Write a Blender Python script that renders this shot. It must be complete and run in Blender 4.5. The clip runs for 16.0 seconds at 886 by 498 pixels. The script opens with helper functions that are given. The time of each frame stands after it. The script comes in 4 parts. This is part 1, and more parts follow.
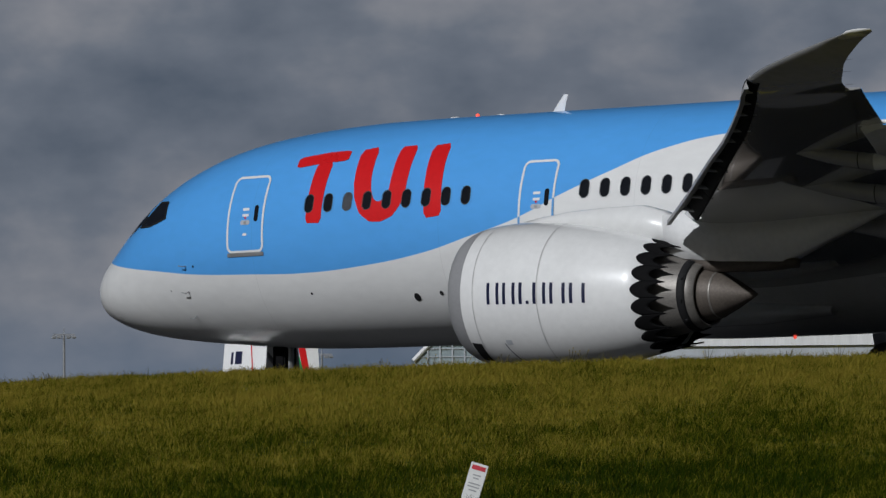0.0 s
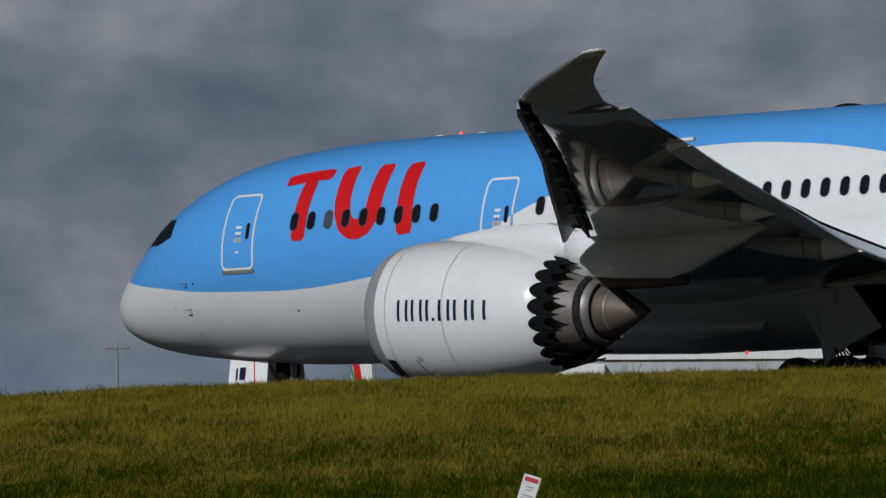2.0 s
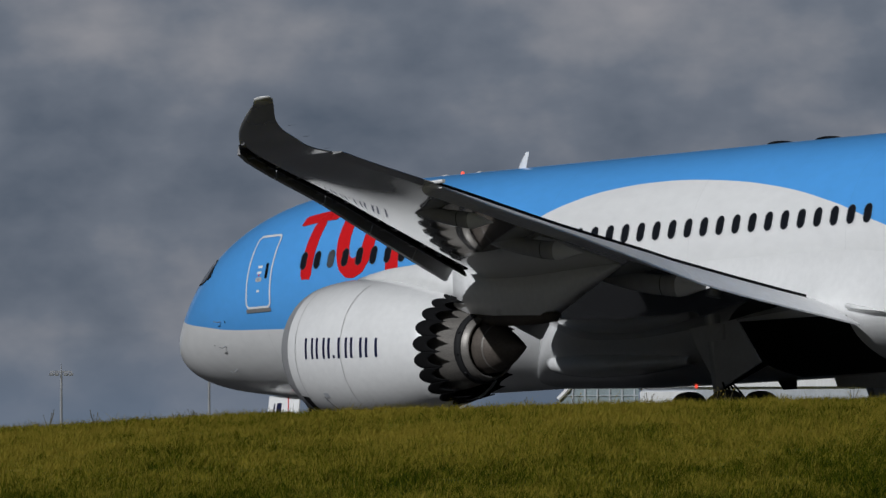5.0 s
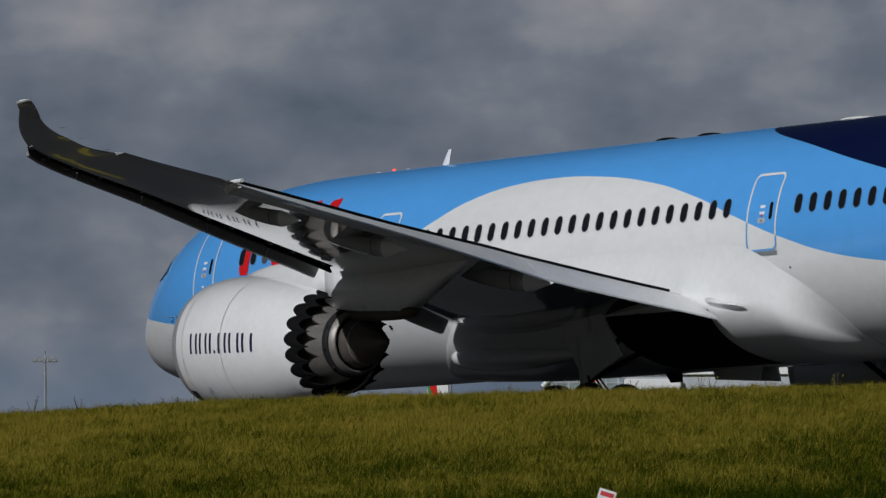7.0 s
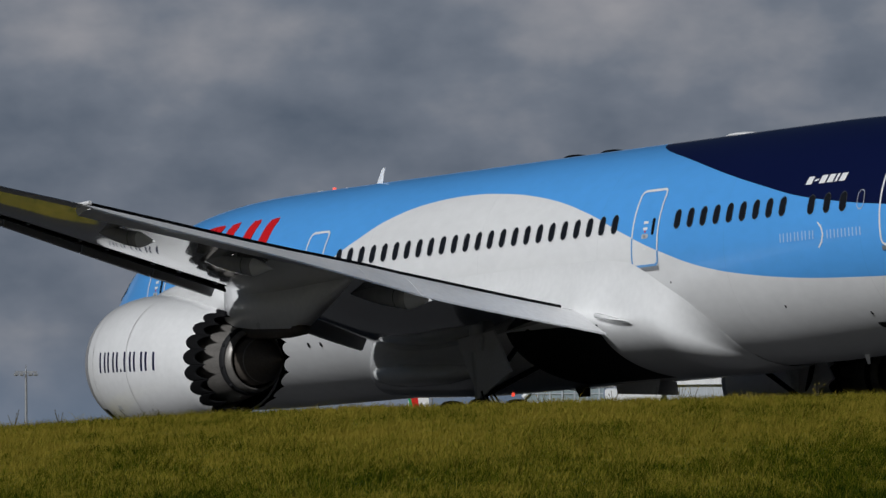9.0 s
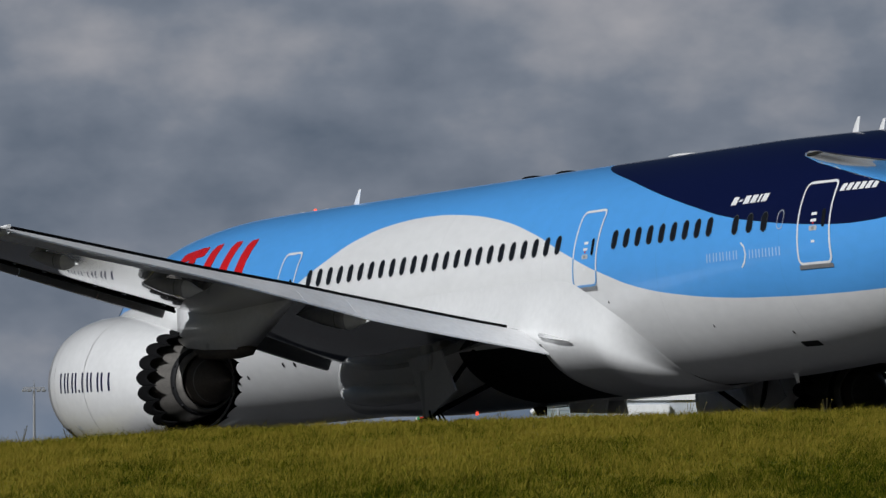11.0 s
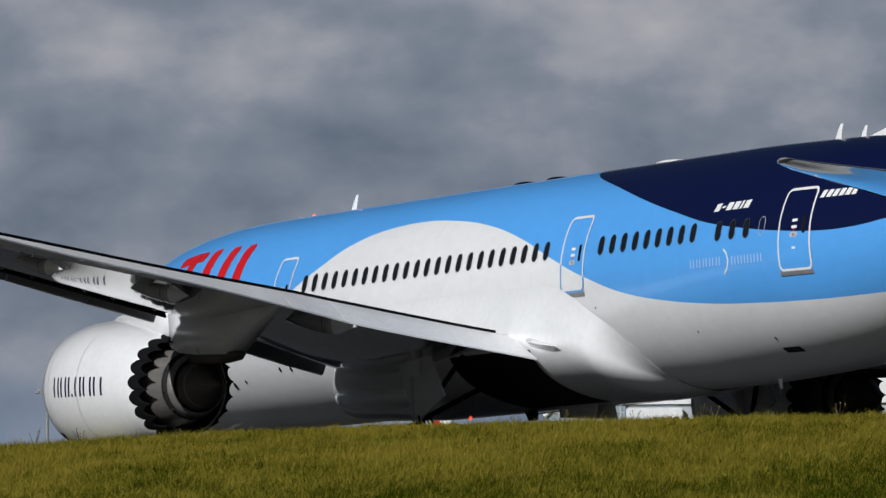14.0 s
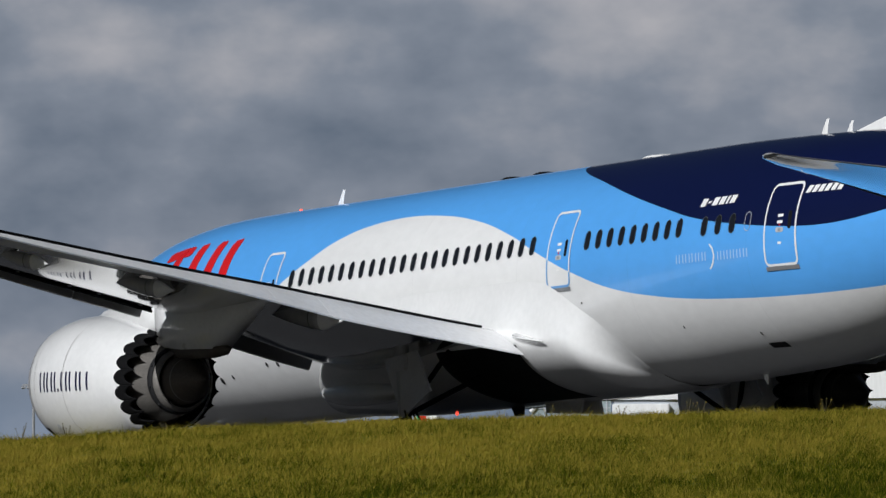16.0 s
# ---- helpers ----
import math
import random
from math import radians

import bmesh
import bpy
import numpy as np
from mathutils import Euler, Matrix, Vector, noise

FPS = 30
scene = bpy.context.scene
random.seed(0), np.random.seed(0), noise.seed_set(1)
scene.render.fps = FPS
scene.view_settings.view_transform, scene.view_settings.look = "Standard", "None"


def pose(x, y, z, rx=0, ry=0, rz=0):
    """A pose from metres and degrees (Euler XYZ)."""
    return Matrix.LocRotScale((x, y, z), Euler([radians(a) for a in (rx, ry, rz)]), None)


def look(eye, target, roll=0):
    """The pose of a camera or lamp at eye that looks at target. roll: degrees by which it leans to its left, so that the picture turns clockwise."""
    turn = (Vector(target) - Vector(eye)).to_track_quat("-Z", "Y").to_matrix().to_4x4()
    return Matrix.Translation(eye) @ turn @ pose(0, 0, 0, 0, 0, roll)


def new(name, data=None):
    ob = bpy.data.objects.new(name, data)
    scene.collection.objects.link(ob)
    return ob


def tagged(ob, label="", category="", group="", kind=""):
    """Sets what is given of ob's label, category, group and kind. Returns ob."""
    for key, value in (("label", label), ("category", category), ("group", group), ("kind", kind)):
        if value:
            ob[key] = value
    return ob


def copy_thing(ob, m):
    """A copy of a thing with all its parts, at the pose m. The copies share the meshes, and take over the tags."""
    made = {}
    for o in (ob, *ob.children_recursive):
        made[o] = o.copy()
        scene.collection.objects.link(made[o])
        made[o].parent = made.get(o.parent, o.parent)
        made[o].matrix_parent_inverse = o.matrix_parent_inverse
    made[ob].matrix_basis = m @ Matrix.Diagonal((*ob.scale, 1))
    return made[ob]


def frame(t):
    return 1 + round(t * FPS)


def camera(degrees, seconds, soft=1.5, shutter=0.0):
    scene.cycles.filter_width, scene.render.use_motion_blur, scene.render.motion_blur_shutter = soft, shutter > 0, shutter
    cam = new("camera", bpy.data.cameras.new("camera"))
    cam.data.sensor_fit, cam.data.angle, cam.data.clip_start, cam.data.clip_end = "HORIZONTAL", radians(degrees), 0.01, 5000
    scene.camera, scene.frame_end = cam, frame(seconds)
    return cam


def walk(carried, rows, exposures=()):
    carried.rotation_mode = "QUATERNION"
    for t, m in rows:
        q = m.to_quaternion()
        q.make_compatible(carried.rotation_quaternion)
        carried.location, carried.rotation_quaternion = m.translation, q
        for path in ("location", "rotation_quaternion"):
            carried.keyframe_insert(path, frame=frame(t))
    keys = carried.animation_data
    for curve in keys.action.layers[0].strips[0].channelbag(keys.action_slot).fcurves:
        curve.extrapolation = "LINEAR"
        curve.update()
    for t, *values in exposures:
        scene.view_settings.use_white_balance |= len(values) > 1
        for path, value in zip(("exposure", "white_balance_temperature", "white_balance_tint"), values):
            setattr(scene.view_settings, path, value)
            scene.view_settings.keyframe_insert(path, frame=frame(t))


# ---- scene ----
# The camera stands below a grass bank with a long lens and follows an airliner that taxies away and turns.
# Columns: seconds, camera pan, tilt, roll (degrees), airliner x, y (metres), airliner heading (degrees).
EYE_Z = -7.53
ROWS = [
    (0.0, 0.1026, 3.4584, -0.465, -8.851, 205.060, -34.810),
    (0.5, 0.3092, 3.4811, -0.471, -9.103, 205.775, -36.586),
    (1.0, 0.4645, 3.5779, -0.450, -9.334, 206.434, -38.285),
    (1.5, 0.0955, 4.0229, -0.569, -9.591, 207.158, -39.866),
    (2.0, 0.5081, 3.5491, -0.276, -9.900, 208.100, -41.420),
    (2.5, 0.8626, 3.8278, -0.359, -10.108, 208.857, -42.930),
    (3.0, 1.0434, 4.0066, -0.292, -10.327, 209.966, -44.491),
    (3.5, 1.1588, 3.9207, -0.182, -10.532, 211.224, -46.032),
    (4.0, 1.2156, 3.8129, -0.119, -10.719, 212.030, -47.547),
    (6.5, 1.1896, 3.7152, -0.195, -11.626, 217.032, -54.464),
    (7.0, 1.0865, 3.6575, -0.077, -11.808, 218.039, -55.532),
    (7.5, 1.0297, 3.5769, -0.047, -11.987, 218.914, -56.494),
    (8.0, 0.7505, 3.5230, -0.058, -12.145, 219.712, -57.398),
    (8.5, 0.7992, 3.6016, -0.253, -12.290, 220.402, -58.287),
    (9.0, 0.9356, 3.7442, -0.382, -12.373, 220.945, -59.149),
    (9.5, 0.9378, 3.8195, -0.333, -12.492, 221.718, -59.894),
    (12.0, 1.0264, 3.9126, -0.474, -12.942, 223.884, -62.303),
    (12.5, 1.0282, 3.9822, -0.407, -13.051, 224.122, -62.376),
    (13.0, 1.0522, 3.9206, -0.483, -13.078, 224.268, -62.445),
    (13.5, 1.1050, 3.8768, -0.484, -13.068, 224.220, -62.432),
    (14.0, 1.0987, 3.8873, -0.270, -13.101, 224.259, -62.328),
    (14.5, 1.0971, 3.9249, -0.289, -13.110, 224.411, -62.358),
    (15.0, 1.0814, 3.9017, -0.489, -13.082, 224.255, -62.407),
    (15.5, 1.0498, 3.8731, -0.395, -13.089, 224.290, -62.380),
    (16.0, 0.9945, 3.8514, -0.228, -13.068, 224.124, -62.395),
]


def camera_pose(pan, tilt, roll):
    return pose(0, 0, EYE_Z, 90 + tilt, 0, pan) @ pose(0, 0, 0, 0, 0, roll)


cam = camera(6.712, 16.0, soft=1.4)
walk(cam, [(r[0], camera_pose(r[1], r[2], r[3])) for r in ROWS],
     exposures=[(0, -0.38, 5950, 10), (3.5, -0.30, 5950, 10), (7, -0.33, 6000, 10), (9.5, -0.16, 6000, 10), (12, 0.10, 6000, 10), (16, 0.26, 6050, 10)])

# ---- world and sun ----
SUN_FROM = Vector((-0.481, -0.713, 0.510)).normalized()
world = bpy.data.worlds.new("sky")
scene.world = world
world.use_nodes = True
wn = world.node_tree
wn.nodes.clear()
w_out = wn.nodes.new("ShaderNodeOutputWorld")
w_bg = wn.nodes.new("ShaderNodeBackground")
w_sky = wn.nodes.new("ShaderNodeTexSky")
w_sky.sky_type = 'NISHITA'
w_sky.sun_disc = False
w_sky.sun_elevation = math.asin(SUN_FROM.z)
w_sky.sun_rotation = math.atan2(SUN_FROM.x, SUN_FROM.y)
w_bg.inputs[1].default_value = 0.008
wn.links.new(w_sky.outputs[0], w_bg.inputs[0])
wn.links.new(w_bg.outputs[0], w_out.inputs[0])

sun = new("sun", bpy.data.lights.new("sun", 'SUN'))
sun.data.energy = 3.3
sun.data.angle = radians(0.6)
sun.data.color = (1.0, 0.97, 0.925)
sun.matrix_world = look(SUN_FROM * 300, (0, 0, 0))


# ---- materials ----
def material(name):
    m = bpy.data.materials.new(name)
    m.use_nodes = True
    nt = m.node_tree
    return m, nt, nt.nodes["Principled BSDF"]


def node(nt, kind, **values):
    n = nt.nodes.new(kind)
    for key, v in values.items():
        n.inputs[key.replace("_", " ")].default_value = v
    return n


def grime(nt, bsdf, colour_socket, scale, amount, bump=0.0, rough=None, stretch=(1, 1, 1)):
    """Multiply a colour by soft two-scale variation, vary the gloss, and add fine relief."""
    co = nt.nodes.new("ShaderNodeTexCoord")
    mp = nt.nodes.new("ShaderNodeMapping")
    mp.inputs["Scale"].default_value = stretch
    nt.links.new(co.outputs["Object"], mp.inputs[0])
    n1 = node(nt, "ShaderNodeTexNoise", Scale=scale, Detail=6.0)
    n2 = node(nt, "ShaderNodeTexNoise", Scale=scale * 9, Detail=3.0)
    for n in (n1, n2):
        nt.links.new(mp.outputs[0], n.inputs["Vector"])
    add = nt.nodes.new("ShaderNodeMath")
    add.operation = 'ADD'
    nt.links.new(n1.outputs[0], add.inputs[0])
    nt.links.new(n2.outputs[0], add.inputs[1])
    rng = nt.nodes.new("ShaderNodeMapRange")
    rng.inputs[1].default_value, rng.inputs[2].default_value = 0.65, 1.35
    rng.inputs[3].default_value, rng.inputs[4].default_value = 1 - amount, 1 + amount * 0.4
    nt.links.new(add.outputs[0], rng.inputs[0])
    mul = nt.nodes.new("ShaderNodeMix")
    mul.data_type, mul.blend_type = 'RGBA', 'MULTIPLY'
    mul.inputs[0].default_value = 1.0
    nt.links.new(colour_socket, mul.inputs[6])
    nt.links.new(rng.outputs[0], mul.inputs[7])
    nt.links.new(mul.outputs[2], bsdf.inputs["Base Color"])
    if rough:
        rr = nt.nodes.new("ShaderNodeMapRange")
        rr.inputs[3].default_value, rr.inputs[4].default_value = rough
        nt.links.new(n1.outputs[0], rr.inputs[0])
        nt.links.new(rr.outputs[0], bsdf.inputs["Roughness"])
    if bump:
        b = nt.nodes.new("ShaderNodeBump")
        b.inputs["Strength"].default_value = 0.4
        b.inputs["Distance"].default_value = bump
        nt.links.new(n2.outputs[0], b.inputs["Height"])
        nt.links.new(b.outputs[0], bsdf.inputs["Normal"])


def plain(name, colour, rough=0.5, metal=0.0, scale=2.0, amount=0.12, bump=0.002, spread=0.08, stretch=(1, 1, 1), coat=0.0, spec=0.5, polish=0.08):
    m, nt, b = material(name)
    rgb = nt.nodes.new("ShaderNodeRGB")
    rgb.outputs[0].default_value = (*colour, 1)
    b.inputs["Metallic"].default_value = metal
    b.inputs["Coat Weight"].default_value = coat
    b.inputs["Specular IOR Level"].default_value = spec
    b.inputs["Coat Roughness"].default_value = polish
    grime(nt, b, rgb.outputs[0], scale, amount, bump, (max(0.03, rough - spread), rough + spread), stretch)
    return m


WHITE, BLUE, NAVY = (0.80, 0.80, 0.79), (0.105, 0.385, 0.86), (0.003, 0.006, 0.042)
LOWER_EDGE = [(-1, 4.75), (-0.35, 4.6), (0.9, 4.33), (2.6, 4.12), (3.94, 3.98), (5.79, 3.9), (7.81, 3.86), (9.66, 3.97), (11.52, 4.21),
              (13.17, 4.6), (14.6, 4.98), (15.97, 5.54), (17.44, 6.1), (19.04, 6.65), (20.5, 6.91), (22.5, 7.01), (24.7, 6.91),
              (27.15, 6.62), (29.64, 6.08), (31.64, 5.44), (33.64, 4.82), (35.8, 4.29), (37.7, 4.02), (39.8, 3.83), (41.6, 3.74),
              (44.0, 3.68), (46.1, 3.70), (47.8, 3.78), (56, 4.8)]
NAVY_EDGE = [(-1, 8.9), (27, 8.9), (29.2, 8.3), (30.5, 7.84), (33.79, 7.15), (36.24, 6.6), (38.2, 6.18), (39.94, 5.83), (41.81, 5.58), (43.4, 5.42),
             (44.9, 5.32), (46.0, 5.31), (47.4, 5.42), (56, 7.0)]


def livery_material(name="airliner_paint", base=WHITE, bands=((LOWER_EDGE, BLUE), (NAVY_EDGE, NAVY))):
    """White below, sky blue above a long wave, navy over the tail: waves run along the body."""
    m, nt, b = material(name)
    co = nt.nodes.new("ShaderNodeTexCoord")
    sep = nt.nodes.new("ShaderNodeSeparateXYZ")
    nt.links.new(co.outputs["Object"], sep.inputs[0])
    unit = nt.nodes.new("ShaderNodeMapRange")
    unit.inputs[1].default_value, unit.inputs[2].default_value = -1, 56
    nt.links.new(sep.outputs[0], unit.inputs[0])

    def above(points):
        fc = nt.nodes.new("ShaderNodeFloatCurve")
        curve = fc.mapping.curves[0]
        for i, (x, z) in enumerate(points):
            at = ((x + 1) / 57, z / 9)
            if i < 2:
                curve.points[i].location = at
            else:
                curve.points.new(*at)
        fc.mapping.update()
        nt.links.new(unit.outputs[0], fc.inputs[1])
        k = nt.nodes.new("ShaderNodeMath")
        k.operation = 'MULTIPLY_ADD'
        k.inputs[1].default_value = -9
        nt.links.new(fc.outputs[0], k.inputs[0])
        nt.links.new(sep.outputs[2], k.inputs[2])
        r = nt.nodes.new("ShaderNodeMapRange")
        r.inputs[1].default_value, r.inputs[2].default_value = -0.006, 0.006
        nt.links.new(k.outputs[0], r.inputs[0])
        return r.outputs[0]

    last = None
    for points, colour in bands:
        mix = nt.nodes.new("ShaderNodeMix")
        mix.data_type = 'RGBA'
        nt.links.new(above(points), mix.inputs[0])
        if last:
            nt.links.new(last, mix.inputs[6])
        else:
            mix.inputs[6].default_value = (*base, 1)
        mix.inputs[7].default_value = (*colour, 1)
        last = mix.outputs[2]
    # faint skin joints across the barrel and along it
    wave = nt.nodes.new("ShaderNodeMath")
    wave.operation = 'PINGPONG'
    wave.inputs[1].default_value = 3.05
    nt.links.new(sep.outputs[0], wave.inputs[0])
    line = nt.nodes.new("ShaderNodeMapRange")
    line.inputs[1].default_value, line.inputs[2].default_value = 0.0, 0.012
    line.inputs[3].default_value, line.inputs[4].default_value = 0.86, 1.0
    nt.links.new(wave.outputs[0], line.inputs[0])
    mul = nt.nodes.new("ShaderNodeMix")
    mul.data_type, mul.blend_type = 'RGBA', 'MULTIPLY'
    mul.inputs[0].default_value = 1.0
    nt.links.new(last, mul.inputs[6])
    nt.links.new(line.outputs[0], mul.inputs[7])
    b.inputs["Coat Weight"].default_value = 0.45
    b.inputs["Coat Roughness"].default_value = 0.04
    grime(nt, b, mul.outputs[2], 0.45, 0.07, 0.0015, (0.24, 0.36), (0.5, 1, 1))
    return m


PAINT = livery_material()
OUTLINE = livery_material("door_outline_paint", (0.16, 0.38, 0.72), ((LOWER_EDGE, (0.8, 0.8, 0.79)),))
WHITE_PAINT = plain("white_paint", WHITE, 0.32, scale=0.6, amount=0.07, bump=0.001, coat=0.8, polish=0.03)
GREY_PAINT = plain("grey_wing_paint", (0.34, 0.343, 0.345), 0.10, scale=0.5, amount=0.14, bump=0.0, spread=0.02, coat=1.0, polish=0.015)
FLAP_PAINT = plain("light_flap_paint", (0.86, 0.86, 0.86), 0.4, scale=0.7, amount=0.12, bump=0.001)
PYLON_PAINT = plain("pylon_paint", (0.83, 0.83, 0.825), 0.3, scale=0.8, amount=0.1, bump=0.001, coat=0.2)
LIP_METAL = plain("lip_metal", (0.40, 0.40, 0.41), 0.5, 0.35, 1.5, 0.1, 0.0)
HOT_METAL = plain("exhaust_metal", (0.24, 0.225, 0.205), 0.48, 0.5, 2.5, 0.3, 0.001, stretch=(0.5, 2, 2))
PLUG_METAL = plain("plug_metal", (0.125, 0.105, 0.088), 0.6, 0.35, 2.0, 0.35, 0.001)
BLACK = plain("black_composite", (0.006, 0.006, 0.0065), 0.8, scale=4, amount=0.3, spec=0.1)
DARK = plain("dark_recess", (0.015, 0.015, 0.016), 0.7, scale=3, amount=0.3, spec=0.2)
GLASS = plain("dark_cabin_glass", (0.012, 0.013, 0.016), 0.09, scale=6, amount=0.4, bump=0.0, spread=0.03, coat=0.5)
DIM_GLASS = plain("shaded_cabin_glass", (0.085, 0.09, 0.10), 0.2, scale=6, amount=0.4, bump=0.0, spread=0.03, coat=0.5)
RIM = plain("window_rim", (0.50, 0.52, 0.55), 0.4, scale=6, amount=0.1, bump=0.0)
WINDOW_SEAL = plain("window_seal", (0.07, 0.075, 0.08), 0.5, scale=6, amount=0.1, bump=0.0)
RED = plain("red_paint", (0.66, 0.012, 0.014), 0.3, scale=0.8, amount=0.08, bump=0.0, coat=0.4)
SEAM = plain("panel_seam", (0.56, 0.555, 0.55), 0.5, scale=3, amount=0.3, bump=0.0)
INK = plain("navy_lettering", (0.010, 0.014, 0.05), 0.35, scale=2, amount=0.1, bump=0.0)
MARK = plain("white_marking", (0.82, 0.82, 0.81), 0.4, scale=3, amount=0.08, bump=0.0)
PALE_MARK = plain("pale_blue_marking", (0.42, 0.60, 0.88), 0.4, scale=3, amount=0.08, bump=0.0)
STEEL = plain("gear_steel", (0.42, 0.43, 0.44), 0.4, 0.6, 4, 0.2, 0.001)
TYRE = plain("tyre_rubber", (0.022, 0.022, 0.023), 0.8, scale=8, amount=0.3, bump=0.004)
DOOR_GREY = plain("gear_door_paint", (0.46, 0.465, 0.47), 0.35, scale=1.2, amount=0.12, bump=0.001)
GREEN = plain("green_paint", (0.02, 0.30, 0.10), 0.35, scale=1, amount=0.1, bump=0.0)
CONCRETE = plain("apron_asphalt", (0.018, 0.018, 0.020), 0.85, scale=0.4, amount=0.3, bump=0.01)
CLADDING = plain("white_cladding", (0.74, 0.75, 0.76), 0.5, scale=0.5, amount=0.14, bump=0.003, stretch=(3, 3, 0.2))
CLAD_PALE = plain("pale_cladding", (0.44, 0.47, 0.51), 0.5, scale=0.5, amount=0.2, bump=0.003, stretch=(3, 3, 0.2))
FACADE_GLASS = plain("facade_glass", (0.30, 0.36, 0.38), 0.12, scale=0.8, amount=0.3, bump=0.0)
MAST = plain("galvanised_mast", (0.30, 0.31, 0.33), 0.5, 0.3, 3, 0.2, 0.001)
BOARD = plain("sign_board", (0.80, 0.80, 0.78), 0.5, scale=6, amount=0.12)
SIGN_RED = plain("sign_red", (0.62, 0.05, 0.07), 0.5, scale=10, amount=0.3)
SIGN_GREY = plain("sign_print", (0.42, 0.42, 0.43), 0.5, scale=10, amount=0.3)


def lamp_material(name, colour, strength):
    m, nt, b = material(name)
    b.inputs["Base Color"].default_value = (*colour, 1)
    b.inputs["Emission Color"].default_value = (*colour, 1)
    b.inputs["Emission Strength"].default_value = strength
    return m


BEACON = lamp_material("beacon_lens", (1.0, 0.09, 0.05), 1.2)


def grass_material(name, blades):
    """Meadow: lush green low on the bank, strawy towards the crest, mottled in tufts and broad patches."""
    m, nt, b = material(name)
    co = nt.nodes.new("ShaderNodeTexCoord")
    sep = nt.nodes.new("ShaderNodeSeparateXYZ")
    nt.links.new(co.outputs["Object"], sep.inputs[0])

    def sum_of(socket, factor, last):
        k = nt.nodes.new("ShaderNodeMath")
        k.operation = 'MULTIPLY_ADD'
        k.inputs[1].default_value = factor
        nt.links.new(socket, k.inputs[0])
        if last is None:
            k.inputs[2].default_value = -0.60
        else:
            nt.links.new(last, k.inputs[2])
        return k.outputs[0]

    last = None
    for scale, depth, detail, weight in ((0.30, 0.42, 4.0, 0.80), (1.9, 0.40, 4.0, 0.85), (8.0, 0.50, 3.0, 0.80)):
        mp = nt.nodes.new("ShaderNodeMapping")
        mp.inputs["Scale"].default_value = (1.0, depth, 0.6)
        nt.links.new(co.outputs["Object"], mp.inputs[0])
        n = node(nt, "ShaderNodeTexNoise", Scale=scale, Detail=detail, Roughness=0.6)
        nt.links.new(mp.outputs[0], n.inputs["Vector"])
        last = sum_of(n.outputs[0], weight, last)
    along = nt.nodes.new("ShaderNodeMapRange")
    along.inputs[1].default_value, along.inputs[2].default_value = 98, 132
    along.inputs[3].default_value, along.inputs[4].default_value = -0.22, 0.12
    nt.links.new(sep.outputs[1], along.inputs[0])
    last = sum_of(along.outputs[0], 1.0, last)
    if blades:
        g = nt.nodes.new("ShaderNodeNewGeometry")
        last = sum_of(g.outputs["Random Per Island"], 0.46, last)
    ramp = nt.nodes.new("ShaderNodeValToRGB")
    e = ramp.color_ramp.elements
    lo = 0.58 if blades else 0.39
    e[0].position, e[0].color = lo, (0.020, 0.036, 0.001, 1)
    e[1].position, e[1].color = lo + 0.42, (0.265, 0.215, 0.03, 1)
    mid = ramp.color_ramp.elements.new(lo + 0.19)
    mid.color = (0.092, 0.100, 0.004, 1)
    nt.links.new(last, ramp.inputs[0])
    nt.links.new(ramp.outputs[0], b.inputs["Base Color"])
    b.inputs["Roughness"].default_value = 0.65
    b.inputs["Specular IOR Level"].default_value = 0.03
    if blades:
        leaf = nt.nodes.new("ShaderNodeBsdfTranslucent")
        nt.links.new(ramp.outputs[0], leaf.inputs[0])
        both = nt.nodes.new("ShaderNodeMixShader")
        both.inputs[0].default_value = 0.3
        nt.links.new(b.outputs[0], both.inputs[1])
        nt.links.new(leaf.outputs[0], both.inputs[2])
        nt.links.new(both.outputs[0], nt.nodes["Material Output"].inputs[0])
    return m


GRASS = grass_material("meadow_ground", False)
BLADE = grass_material("grass_blades", True)
WEED = plain("weed_stalk", (0.10, 0.085, 0.04), 0.8, scale=6, amount=0.3)
FLOWER = plain("yellow_flower", (0.42, 0.32, 0.04), 0.7, scale=8, amount=0.2)


